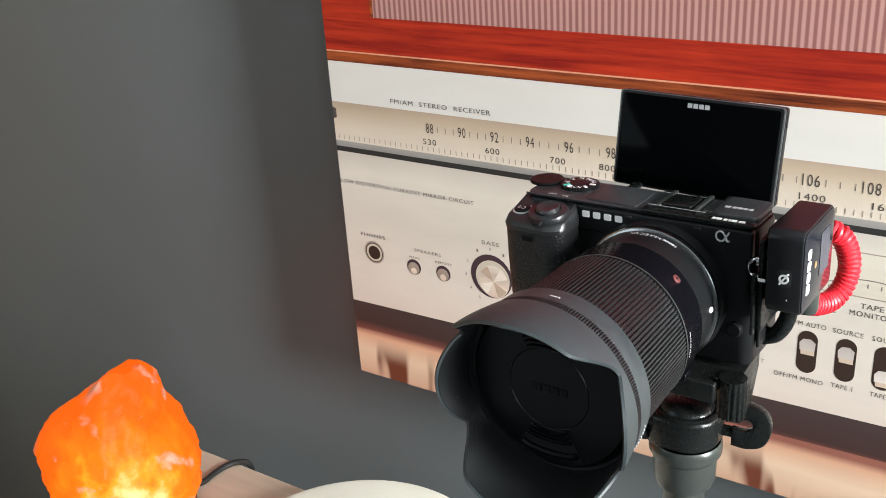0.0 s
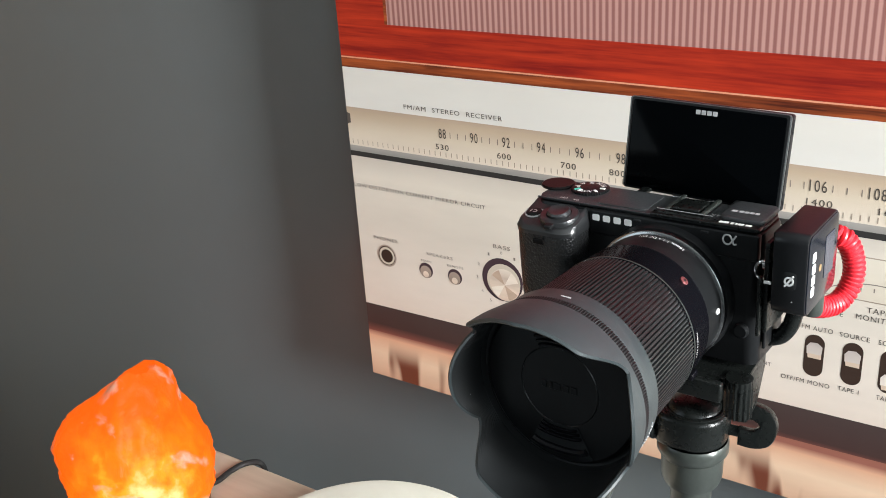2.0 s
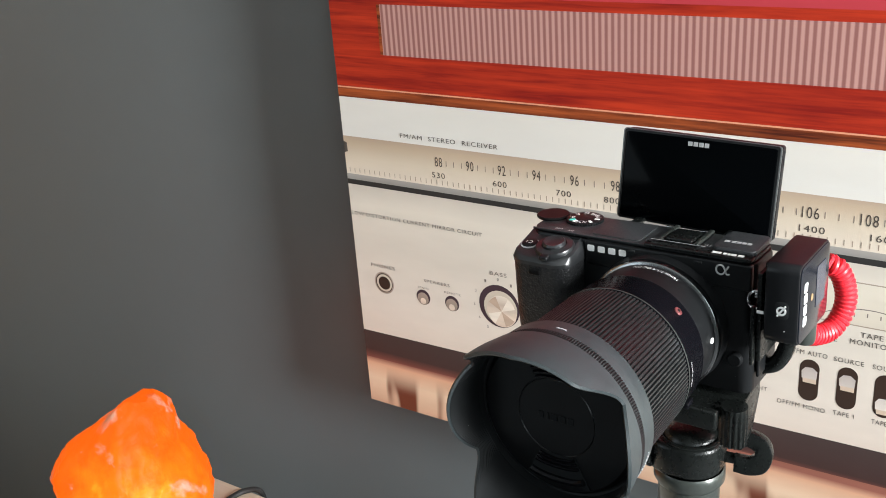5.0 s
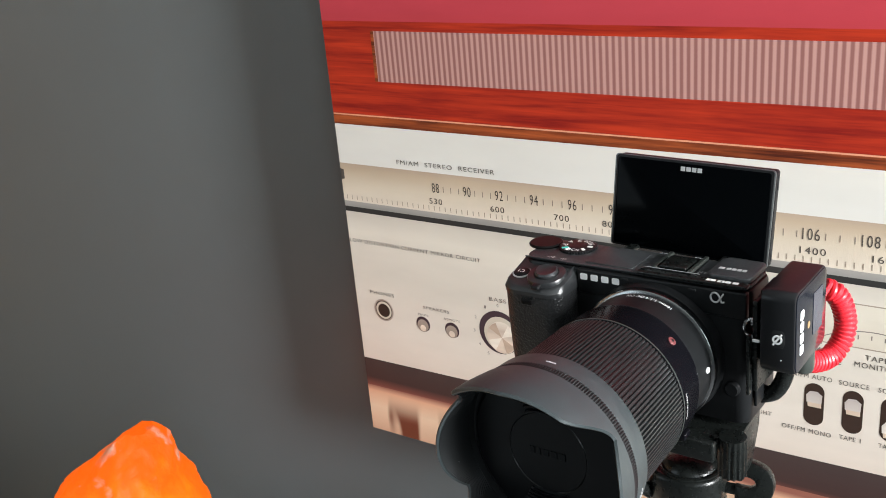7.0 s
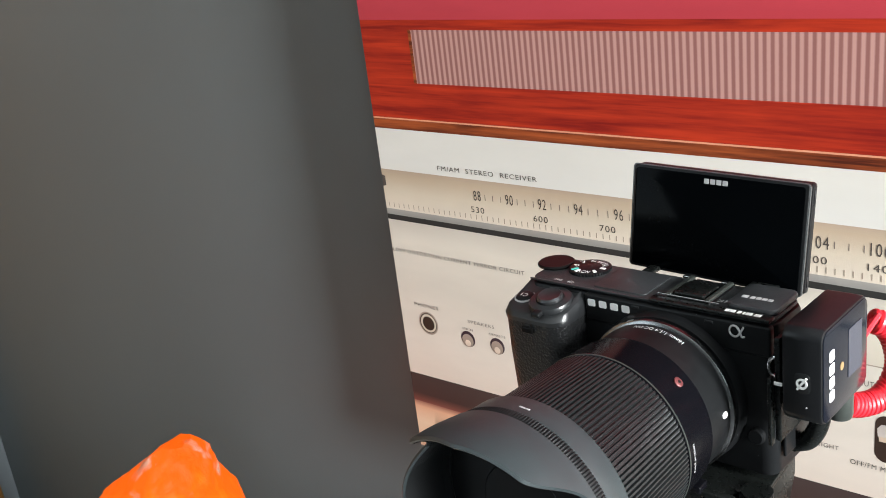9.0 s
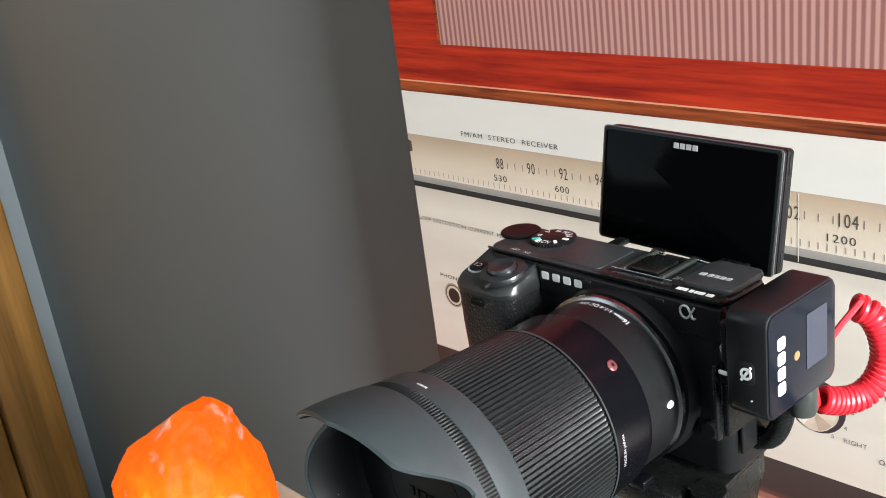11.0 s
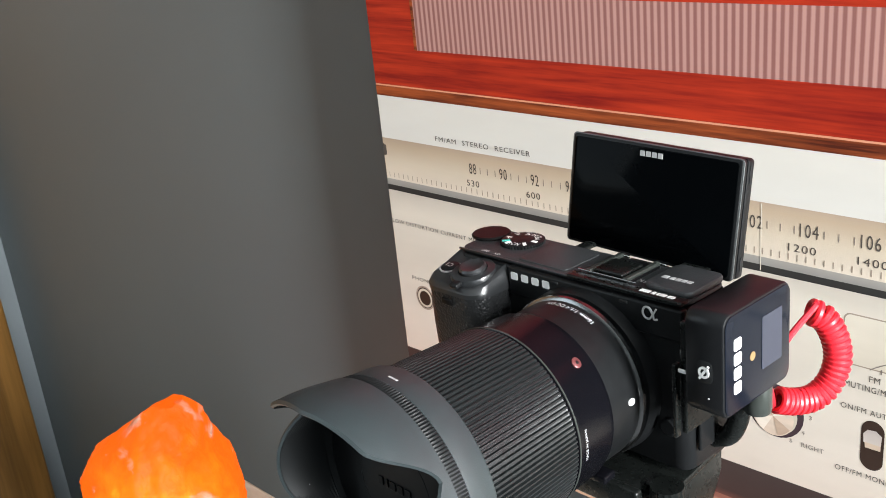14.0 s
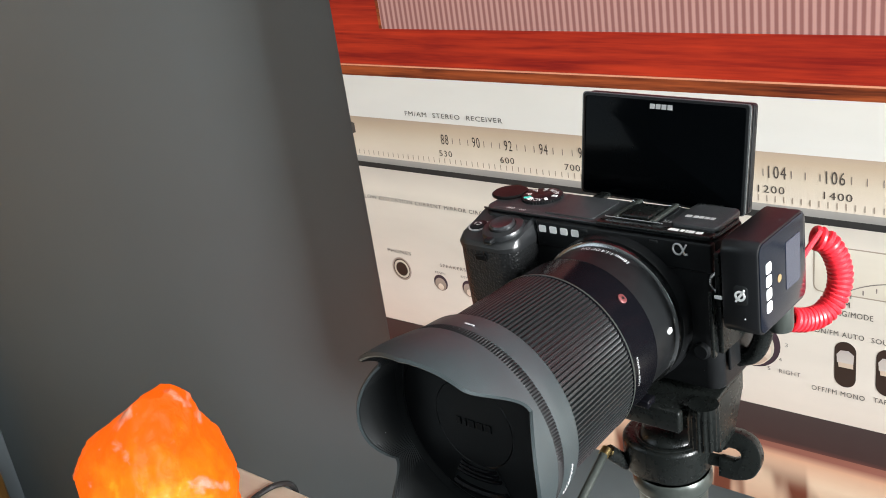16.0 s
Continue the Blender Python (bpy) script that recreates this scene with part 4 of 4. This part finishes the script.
# chrome rod takes the place of the white highlight along the strip
part("strip_edge", tube([(-0.0065, 0.0075, 0.0386), (0.0205, 0.0075, 0.0386)], 0.00035, 8), M_CHROME, camera_body, "thin chrome rod standing in for an edge highlight")

# ---- lens ----
lens = thing("camera_lens", BODY, "black capped lens with ribbed ring and petal hood", "lens")
part("mount_ring", lathe([(0.0300, -0.0040), (0.0326, -0.0041), (0.0330, -0.0046), (0.0330, -0.0060), (0.0322, -0.0066), (0.030, -0.0067)], "y", 96), M_DARKMETAL, lens, "dark polished mount ring")
part("rear_barrel", lathe([(0.0316, -0.0062), (0.0318, -0.0075), (0.0318, -0.0180), (0.0322, -0.0184)], "y", 96), M_SATIN, lens, "satin black barrel with white lettering")
part("gloss_barrel", lathe([(0.0318, -0.0182), (0.0328, -0.0186), (0.0336, -0.0215), (0.0342, -0.0385), (0.0347, -0.0397), (0.0347, -0.0407), (0.0337, -0.0411)], "y", 96), M_GLOSS, lens, "glossy black barrel")
part("bright_rim", lathe([(0.0346, -0.0398), (0.0349, -0.0400), (0.0349, -0.0404), (0.0346, -0.0406)], "y", 96), M_TUBE, lens)
n = 124
bm = bmesh.new()
rings = []
for y, r0, d in ((-0.0408, 0.0340, 0), (-0.0413, 0.0347, 0.0010), (-0.070, 0.0358, 0.0010), (-0.0785, 0.0360, 0.0010), (-0.0789, 0.0345, 0)):
    rings.append([bm.verts.new(((r0 - d * (1 if i % 4 in (2, 3) else 0)) * math.cos(2 * math.pi * (i + (0.3 if i % 2 else 0)) / (4 * n)), y, (r0 - d * (1 if i % 4 in (2, 3) else 0)) * math.sin(2 * math.pi * (i + (0.3 if i % 2 else 0)) / (4 * n)))) for i in range(4 * n)])
for a, b in zip(rings, rings[1:]):
    for i in range(4 * n):
        bm.faces.new((a[i], a[(i + 1) % (4 * n)], b[(i + 1) % (4 * n)], b[i]))
part("focus_ring", bm, M_RUBBER, lens, "ribbed black rubber ring", True)
part("front_barrel", lathe([(0.0338, -0.0787), (0.0348, -0.0790), (0.0350, -0.0792), (0.0352, -0.0900), (0.0335, -0.0920), (0.0320, -0.0920)], "y", 96), M_MATTE, lens)


def on_barrel(text, size, r, y, centre, material, name="barrel_lettering", flip=False):
    """Letters bent round the barrel, centred at an angle (degrees from +x towards +z)."""
    bm = letters(text, size, 1.05, "CENTER")
    for v in bm.verts:
        s = -1 if flip else 1
        a = radians(centre) - s * v.co.x / r
        v.co = Vector((r * math.cos(a), y - s * (v.co.y - size / 2) * -1, r * math.sin(a)))
    return part(name, bm, material, lens, "", False)


on_barrel("16mm 1:1.4 DC DN", 0.0018, 0.03195, -0.0095, 82, M_WHITE, flip=True)
on_barrel("MADE IN JAPAN", 0.0011, 0.0345, -0.0365, 0, M_GREYINK, flip=True)


def round_dot(name, r, y, rb, angle, material, thick=0.0006, parent=None):
    a = radians(angle)
    d = Vector((math.cos(a), 0, math.sin(a)))
    bm = lathe([(r, -0.0006), (r, thick * 0.6), (r * 0.8, thick), (0, thick)], "z", 20)
    q = d.to_track_quat("Z", "Y").to_matrix().to_4x4()
    bmesh.ops.transform(bm, matrix=Matrix.Translation(Vector((0, y, 0)) + d * rb) @ q, verts=bm.verts)
    return part(name, bm, material, parent or lens)


round_dot("index_dot", 0.0013, -0.0105, 0.0318, 5, M_WHITE)
badge = round_dot("badge", 0.0020, -0.0275, 0.0339, 45, M_MAROON)
round_dot("badge_loop", 0.0007, -0.0275, 0.0343, 45, M_SATIN, 0.0004, badge)

# petal hood
def rim(a):
    """How far forward the hood's edge lies at an angle round it: long petals above and below, short ones at the sides."""
    deg = abs((math.degrees(a) + 180) % 360 - 180)
    e = min(deg, 180 - deg)
    if e < 30:
        return -0.1115 + 0.0100 * (e / 30) ** 2.2
    k = min(1, (e - 30) / 28)
    k = k * k * (3 - 2 * k)
    return -0.1015 - 0.0195 * k - 0.0035 * max(0, (e - 58) / 32)


def hood_r(y):
    """Outer radius of the hood, flaring with a slight swell towards its edge."""
    k = min(1.0, max(0.0, (-0.0950 - y) / 0.030))
    return 0.0391 + 0.0032 * ((-0.0905 - y) / 0.034) + 0.0010 * math.sin(math.pi * k)


bm = bmesh.new()
seg = 180
outer, inner = [], []
steps = 14
for s in range(steps + 1):
    ro, ri = [], []
    for i in range(seg):
        a = 2 * math.pi * i / seg
        f = s / steps
        y = -0.0988 + (rim(a) + 0.0988) * f
        r = hood_r(y)
        ro.append(bm.verts.new((r * math.cos(a), y, r * math.sin(a))))
        if s == steps:
            ri.append(bm.verts.new(((r - 0.0018) * math.cos(a), y, (r - 0.0018) * math.sin(a))))
    outer.append(ro), inner.append(ri)
lip = []
for i in range(seg):
    a = 2 * math.pi * i / seg
    y = rim(a)
    r = hood_r(y) - 0.0009
    lip.append(bm.verts.new((r * math.cos(a), y - 0.0008, r * math.sin(a))))
for i in range(seg):
    j = (i + 1) % seg
    for s in range(steps):
        bm.faces.new((outer[s][i], outer[s][j], outer[s + 1][j], outer[s + 1][i]))
    bm.faces.new((outer[steps][i], outer[steps][j], lip[j], lip[i]))
    bm.faces.new((lip[i], lip[j], inner[steps][j], inner[steps][i]))
hood = part("lens_hood", bm, M_MATTE, lens, "dusty matt black petal hood")
part("hood_ring", lathe([(0.0353, -0.0792), (0.0370, -0.0791), (0.0379, -0.0796), (0.0384, -0.0808), (0.0391, -0.0946), (0.0388, -0.0950), (0.0384, -0.0950)], "y", 110), M_MATTE, hood)
kn = knurled(0.0394, 0.0040, 210, 0.0004)
for v in kn.verts:
    if v.co.z > 0.0039:
        v.co.x, v.co.y = v.co.x * 1.062, v.co.y * 1.062
bmesh.ops.transform(kn, matrix=Matrix.Translation((0, -0.0950, 0)) @ Matrix.Diagonal((1, -1, 1, 1)) @ AX["y"], verts=kn.verts)
for f in [f for f in kn.faces if len(f.verts) > 10]:
    kn.faces.remove(f)
part("hood_knurling", kn, M_SATIN, hood, "finely ribbed band")
bm = rbox(-0.0021, 0.0021, -0.0005, 0.0005, 0, 0.0003, 0)
bmesh.ops.transform(bm, matrix=pose(0.0023, -0.0898, 0.0386, 0, 3.5, 0), verts=bm.verts)
part("hood_mark", bm, M_GREYINK, hood)
for k in range(9):
    a = radians(-12 - 2.6 * k)
    bm = rbox(-0.0003, 0.0003, -0.0005, 0.0005, -0.0004 - (0.0003 if k % 3 else 0), 0.0004, 0)
    d = Vector((math.cos(a), 0, math.sin(a)))
    bmesh.ops.transform(bm, matrix=Matrix.Translation(Vector((0, -0.087, 0)) + d * 0.0388) @ d.to_track_quat("X", "Y").to_matrix().to_4x4(), verts=bm.verts)
    part("lettering_bar", bm, M_GREYINK, hood)
bm = bmesh.new()
rows = []
for k in range(26):
    row = []
    for i in range(seg):
        a = 2 * math.pi * i / seg
        y = -0.0944 + (rim(a) + 0.0944) * k / 25
        r = hood_r(y) - 0.0018 - (0.00018 if k % 2 else 0)
        row.append(bm.verts.new((r * math.cos(a), y, r * math.sin(a))))
    rows.append(row)
for a, b in zip(rows, rows[1:]):
    for i in range(seg):
        bm.faces.new((a[i], b[i], b[(i + 1) % seg], a[(i + 1) % seg]))
part("hood_lining", bm, M_INNER, hood, "finely grooved black lining")
part("inner_wall", lathe([(0.0352, -0.0890), (0.0372, -0.0900), (0.0380, -0.0947)], "y", 96), M_INNER, hood)

# front cap
cap = part("lens_cap", lathe([(0.0350, -0.0880), (0.0350, -0.0925), (0.0335, -0.0940), (0.0300, -0.0942), (0.0178, -0.0942), (0.0175, -0.0938), (0.0172, -0.0942), (0, -0.0942)], "y", 110), M_CAP, lens, "black pinch lens cap")
for s in (1, -1):
    pts = [(-0.0085, s * 0.0170), (0.0085, s * 0.0170), (0.0150, s * 0.0300), (-0.0150, s * 0.0300)]
    part("pinch_recess", prism(pts if s > 0 else pts[::-1], 0.0006, 0, up(0, -0.0941, 0) @ FRONT), M_INNER, cap)
    for k, zz in enumerate((0.0188, 0.0206, 0.0224)):
        arcp = [(0.0085 * math.sin(radians(b)) * (1 + 0.12 * k), -0.0953, s * (zz - 0.0022 * (1 - math.cos(radians(b))))) for b in range(-70, 71, 10)]
        part("pinch_ridge", tube(arcp, 0.0007, 6), M_GLOSS, cap)
    lug = [(0.0128 * math.sin(radians(b)), -0.0952, s * (0.0285 - 0.003 * (1 - math.cos(radians(b))))) for b in range(-75, 76, 10)]
    part("pinch_lug", tube(lug, 0.0014, 8), M_GLOSS, cap)
for dx, w in ((-0.0068, 0.0022), (-0.0037, 0.0010), (-0.0008, 0.0028), (0.0030, 0.0028), (0.0068, 0.0028)):
    bar("cap_mark", w, 0.0030, up(dx, -0.0943, 0) @ FRONT, M_BODY, cap, 0.0005, 0.0001)

# the barrel's sections at their true lengths
AX0 = [-0.1245, -0.1210, -0.1015, -0.0990, -0.0950, -0.0787, -0.0405, -0.0275, -0.0182, -0.0105, 0.0]
AX1 = [-0.1265, -0.1230, -0.1050, -0.1020, -0.0970, -0.0855, -0.0440, -0.0313, -0.0235, -0.0120, 0.0]
for piece in lens.children_recursive:
    for v in piece.data.vertices:
        v.co.y = float(np.interp(v.co.y, AX0, AX1)) if v.co.y > -0.1245 else v.co.y - 0.0020
        v.co.x, v.co.z = v.co.x - 0.004 * v.co.y, v.co.z + 0.022 * v.co.y

# ---- clip-on radio receiver and its red cable ----
RX = BODY @ pose(0.0545, -0.0122, 0.0068)
rec = thing("wireless_receiver", RX, "small square black radio receiver clipped beside the camera, display dark", "microphone receiver")
RW, RD, RH = 0.0147, 0.0412, 0.0371
bm = prism(rounded(0, RD, 0, RH, 0.0045, 8), RW, 0.0012)
bmesh.ops.transform(bm, matrix=Matrix(((0, 0, 1, 0), (1, 0, 0, 0), (0, 1, 0, 0), (0, 0, 0, 1))), verts=bm.verts)
part("case", bm, M_RECV, rec)
TOX = Matrix(((0, 0, 1, 0), (1, 0, 0, 0), (0, 1, 0, 0), (0, 0, 0, 1)))
part("face", prism(rounded(0.0009, RD - 0.0009, 0.0009, RH - 0.0009, 0.0038, 8), 0.0004, 0.0002, Matrix.Translation((RW - 0.0001, 0, 0)) @ TOX), M_RFACE, rec, "glossy dark blue-black face")
part("display", prism(rounded(0.0224, 0.0348, 0.0104, 0.0296, 0.0006), 0.0002, 0, Matrix.Translation((RW + 0.0003, 0, 0)) @ TOX), M_LCD, rec, "grey display, switched off")
part("gold_dot", lathe([(0.0016, 0), (0.0016, 0.0002), (0, 0.0002)], "x", 24, (RW + 0.0003, 0.0166, 0.0178)), M_GOLD, rec)
for k in range(4):
    z = 0.0078 + k * 0.0052
    part("mark_block", prism(rounded(0.0055, 0.0099, z, z + 0.0043, 0.0010), 0.0002, 0, Matrix.Translation((RW + 0.0003, 0, 0)) @ TOX), M_WHITE, rec)
btn = part("side_button", prism(rounded(0.0048, 0.0106, 0.0125, 0.0205, 0.0020), 0.0005, 0.0002, Matrix.Translation((0, 0.0004, 0)) @ FRONT), M_INNER, rec)
part("button_mark", lathe([(0.0013, -0.0004), (0.0021, -0.0004), (0.0021, -0.0007), (0.0013, -0.0007)], "y", 24, (0.0077, 0, 0.0165), True), M_WHITE, rec)
bm = rbox(-0.0004, 0.0004, -0.0007, -0.0003, -0.0031, 0.0031, 0)
bmesh.ops.transform(bm, matrix=pose(0.0077, 0, 0.0165, 0, 35, 0), verts=bm.verts)
part("button_slash", bm, M_WHITE, rec)
part("pin_hole", lathe([(0.0003, 0), (0.0003, -0.0003), (0, -0.0003)], "y", 10, (0.0092, 0, 0.0072)), M_GREYINK, rec)
part("clip", rbox(-0.0045, -0.0022, 0.004, 0.030, -0.0120, 0.0300, 0.0006), M_PLASTIC, rec, "flat black belt clip")
part("clip_tab", rbox(-0.0034, -0.0002, 0.0008, 0.0016, 0.0128, 0.0142, 0.0003), M_WHITE, rec, "small white tab")
part("clip_hinge", rbox(-0.0026, 0.0006, 0.008, 0.024, 0.030, 0.034, 0.0006), M_PLASTIC, rec)
part("clip_edge", rbox(-0.0060, -0.0045, 0.001, 0.004, -0.0130, 0.0150, 0.0004), M_PLASTIC, rec)

cable = thing("coiled_cable", pose(0, 0, 0), "short red coiled audio cable with black right-angle plugs", "cable")
# the coil winds round a smooth path
core = spline([(-0.0100, 0.5075, 1.1345), (-0.0065, 0.5105, 1.1320), (-0.0032, 0.5130, 1.1250), (-0.0015, 0.5140, 1.1150), (-0.0028, 0.5115, 1.1060), (-0.0062, 0.5060, 1.1005), (-0.0105, 0.4985, 1.1005), (-0.0140, 0.4910, 1.1035)], 24)
lens_s = [0.0]
for a, b in zip(core, core[1:]):
    lens_s.append(lens_s[-1] + (b - a).length)
turns, samples, pts = 24, 24 * 14, []
upv = Vector((0, 1, 0))
for i in range(samples + 1):
    s = lens_s[-1] * i / samples
    k = max(j for j in range(len(lens_s)) if lens_s[j] <= s + 1e-9)
    k = min(k, len(core) - 2)
    f = (s - lens_s[k]) / max(1e-9, lens_s[k + 1] - lens_s[k])
    p = core[k].lerp(core[k + 1], f)
    d = (core[k + 1] - core[k]).normalized()
    a = d.cross(upv).normalized()
    b = a.cross(d)
    th = 2 * math.pi * turns * i / samples
    pts.append(p + 0.0040 * (math.cos(th) * a + math.sin(th) * b))
part("coil", tube(pts, 0.00145, 8), M_RED, cable, "glossy red coiled cable")
part("straight_lead", tube(spline([(-0.0120, 0.4780, 1.1220), (-0.0110, 0.4860, 1.1265), (-0.0105, 0.4960, 1.1310), tuple(pts[0])], 8), 0.00125, 8), M_RED, cable, "straight red lead")
PLUG = RX @ pose(0.0088, 0.0305, 0)
bm = lathe([(0, 0.0008), (0.0046, 0.0006), (0.0050, -0.0010), (0.0050, -0.0092), (0.0044, -0.0110), (0.0030, -0.0116), (0, -0.0117)], seg=28)
bmesh.ops.transform(bm, matrix=PLUG, verts=bm.verts)
part("plug", bm, M_TUBE, cable, "dark grey right-angle plug")
part("plug_tail", tube(spline([tuple(PLUG @ Vector((0.0, 0.002, -0.0052))), tuple(PLUG @ Vector((-0.001, 0.007, -0.0056))), tuple(pts[-1])], 6), 0.0024, 10), M_RED, cable, "red strain relief")
part("plug_boot", tube(spline([tuple(BODY @ Vector(p)) for p in ((0.0560, 0.0190, 0.0070), (0.0555, 0.0195, -0.0080), (0.0510, 0.0200, -0.0185), (0.0440, 0.0205, -0.0225))], 8), 0.0038, 14), M_PLASTIC, cable, "black rubber plug boot")

# ---- tripod ----
tripod = thing("tripod", pose(-0.0610, 0.4690, 0.0365), "black and grey camera tripod standing on the floor", "tripod")
# quick-release plate and jaw under the camera
part("quick_plate", prism(rounded(-0.022, 0.032, -0.026, 0.022, 0.003), 0.0030, 0.0008, pose(0, 0, 1.0452, 5, 0, 0)), M_PLASTIC, tripod)
part("clamp", rbox(-0.010, 0.022, -0.034, 0.014, 1.0400, 1.0460, 0.0015), M_PLASTIC, tripod)
part("clamp_jaw", rbox(-0.010, 0.0255, -0.0385, -0.0345, 1.0400, 1.0500, 0.0012), M_PLASTIC, tripod)
part("jaw_lip", rbox(0.005, 0.013, -0.0400, -0.0335, 1.0490, 1.0525, 0.0008), M_GLOSS, tripod)
kb = knurled(0.0066, 0.0195, 16, 0.0007)
bmesh.ops.transform(kb, matrix=Matrix.Translation((0.0295, -0.0250, 1.0285)), verts=kb.verts)
part("clamp_knob", kb, M_PLASTIC, tripod, "fluted black knob")
# short arm from the plate down to the head
bm = prism([(-0.016, 1.043), (0.012, 1.046), (0.012, 1.036), (0.002, 1.018), (-0.012, 1.016)], 0.007, 0.0015)
bmesh.ops.transform(bm, matrix=Matrix(((0, 0, 1, 0.0235), (1, 0, 0, 0), (0, 1, 0, 0), (0, 0, 0, 1))), verts=bm.verts)
part("tilt_arm", bm, M_PLASTIC, tripod)
part("neck", rbox(-0.004, 0.022, 0.010, 0.020, 1.000, 1.030, 0.002), M_PLASTIC, tripod)
part("head_block", prism(rounded(-0.0215, 0.0172, -0.0172, 0.0195, 0.0160, 10), 0.0180, 0.0028, pose(0, 0, 0.9925), 4), M_PLASTIC, tripod)
part("head_seat", lathe([(0.0160, 1.0095), (0.0160, 1.0109), (0.0150, 1.0113), (0.0135, 1.0107)], seg=48), M_PLASTIC, tripod)
part("head_dome", lathe([(0.0136, 1.0100), (0.0132, 1.0118), (0.0108, 1.0140), (0.0060, 1.0155), (0, 1.0160)], seg=40), M_PLASTIC, tripod, "domed black cover")
part("collar", lathe([(0.0172, 0.9927), (0.0180, 0.9915), (0.0181, 0.9862), (0.0168, 0.9838), (0.0158, 0.9828), (0.0155, 0.9700), (0.0140, 0.9660), (0.0, 0.9660)], seg=48), M_TUBE, tripod, "grey metal collar")
part("column", lathe([(0.0105, 0.967), (0.0105, 0.74), (0, 0.74)], seg=32), M_TUBE, tripod)
part("column_groove", rbox(-0.0015, 0.0015, -0.0110, -0.0100, 0.80, 0.953, 0.0003, 1), M_INNER, tripod)
part("lever_shaft", tube([(0.014, 0.004, 0.9990), (0.0300, 0.006, 0.9985)], 0.0028, 14), M_PLASTIC, tripod)
pts = [(-0.009, 0.0105), (-0.001, 0.0115), (0.0065, 0.0080), (0.0095, 0.0), (0.0065, -0.0085), (-0.001, -0.0115), (-0.009, -0.0110), (-0.009, -0.0022), (-0.002, -0.0022), (0.0006, 0.0004), (-0.002, 0.0030), (-0.009, 0.0030)]
bm = prism([(p.x, p.y) for p in spline([(x, y, 0) for x, y in pts[:7]], 5)] + [(p.x, p.y) for p in spline([(x, y, 0) for x, y in pts[7:]], 5)], 0.0065, 0.0012)
bmesh.ops.transform(bm, matrix=pose(0.0300, 0.010, 1.0030, 78, 0, 8), verts=bm.verts)
part("locking_lever", bm, M_PLASTIC, tripod, "curved black locking lever")
part("handle_socket", tube([(-0.016, -0.012, 0.9960), (-0.0205, -0.0200, 1.0060)], 0.0034, 12), M_PLASTIC, tripod)
part("pan_handle", tube([(-0.0208, -0.0240, 1.0064), (-0.0180, -0.0520, 0.9980), (-0.0120, -0.1120, 0.9800)], 0.0020, 12), M_TUBE, tripod, "thin metal pan handle")
part("handle_tip", tube([(-0.0210, -0.0205, 1.0075), (-0.0208, -0.0240, 1.0064)], 0.0024, 12), M_BRASS, tripod, "brass handle end")
part("crown", lathe([(0, 0.735), (0.030, 0.735), (0.034, 0.742), (0.034, 0.775), (0.020, 0.785), (0, 0.785)], seg=32), M_PLASTIC, tripod)
for a in (20, 160, 270):
    d = Vector((math.cos(radians(a)), math.sin(radians(a)), 0))
    leg = part("leg", tube([d * 0.028 + Vector((0, 0, 0.755)), d * 0.18 + Vector((0, 0, 0.33))], 0.011, 14), M_TUBE, tripod)
    part("leg_lock", tube([d * 0.172 + Vector((0, 0, 0.352)), d * 0.184 + Vector((0, 0, 0.318))], 0.0145, 14), M_PLASTIC, leg)
    part("lower_leg", tube([d * 0.18 + Vector((0, 0, 0.33)), d * 0.305 + Vector((0, 0, -0.0225))], 0.0085, 12), M_TUBE, leg)
    part("rubber_foot", lathe([(0, 0), (0.012, 0), (0.013, 0.006), (0.010, 0.020), (0, 0.022)], at=tuple(d * 0.307 + Vector((0, 0, -0.0365))), seg=20), M_CORD, leg)
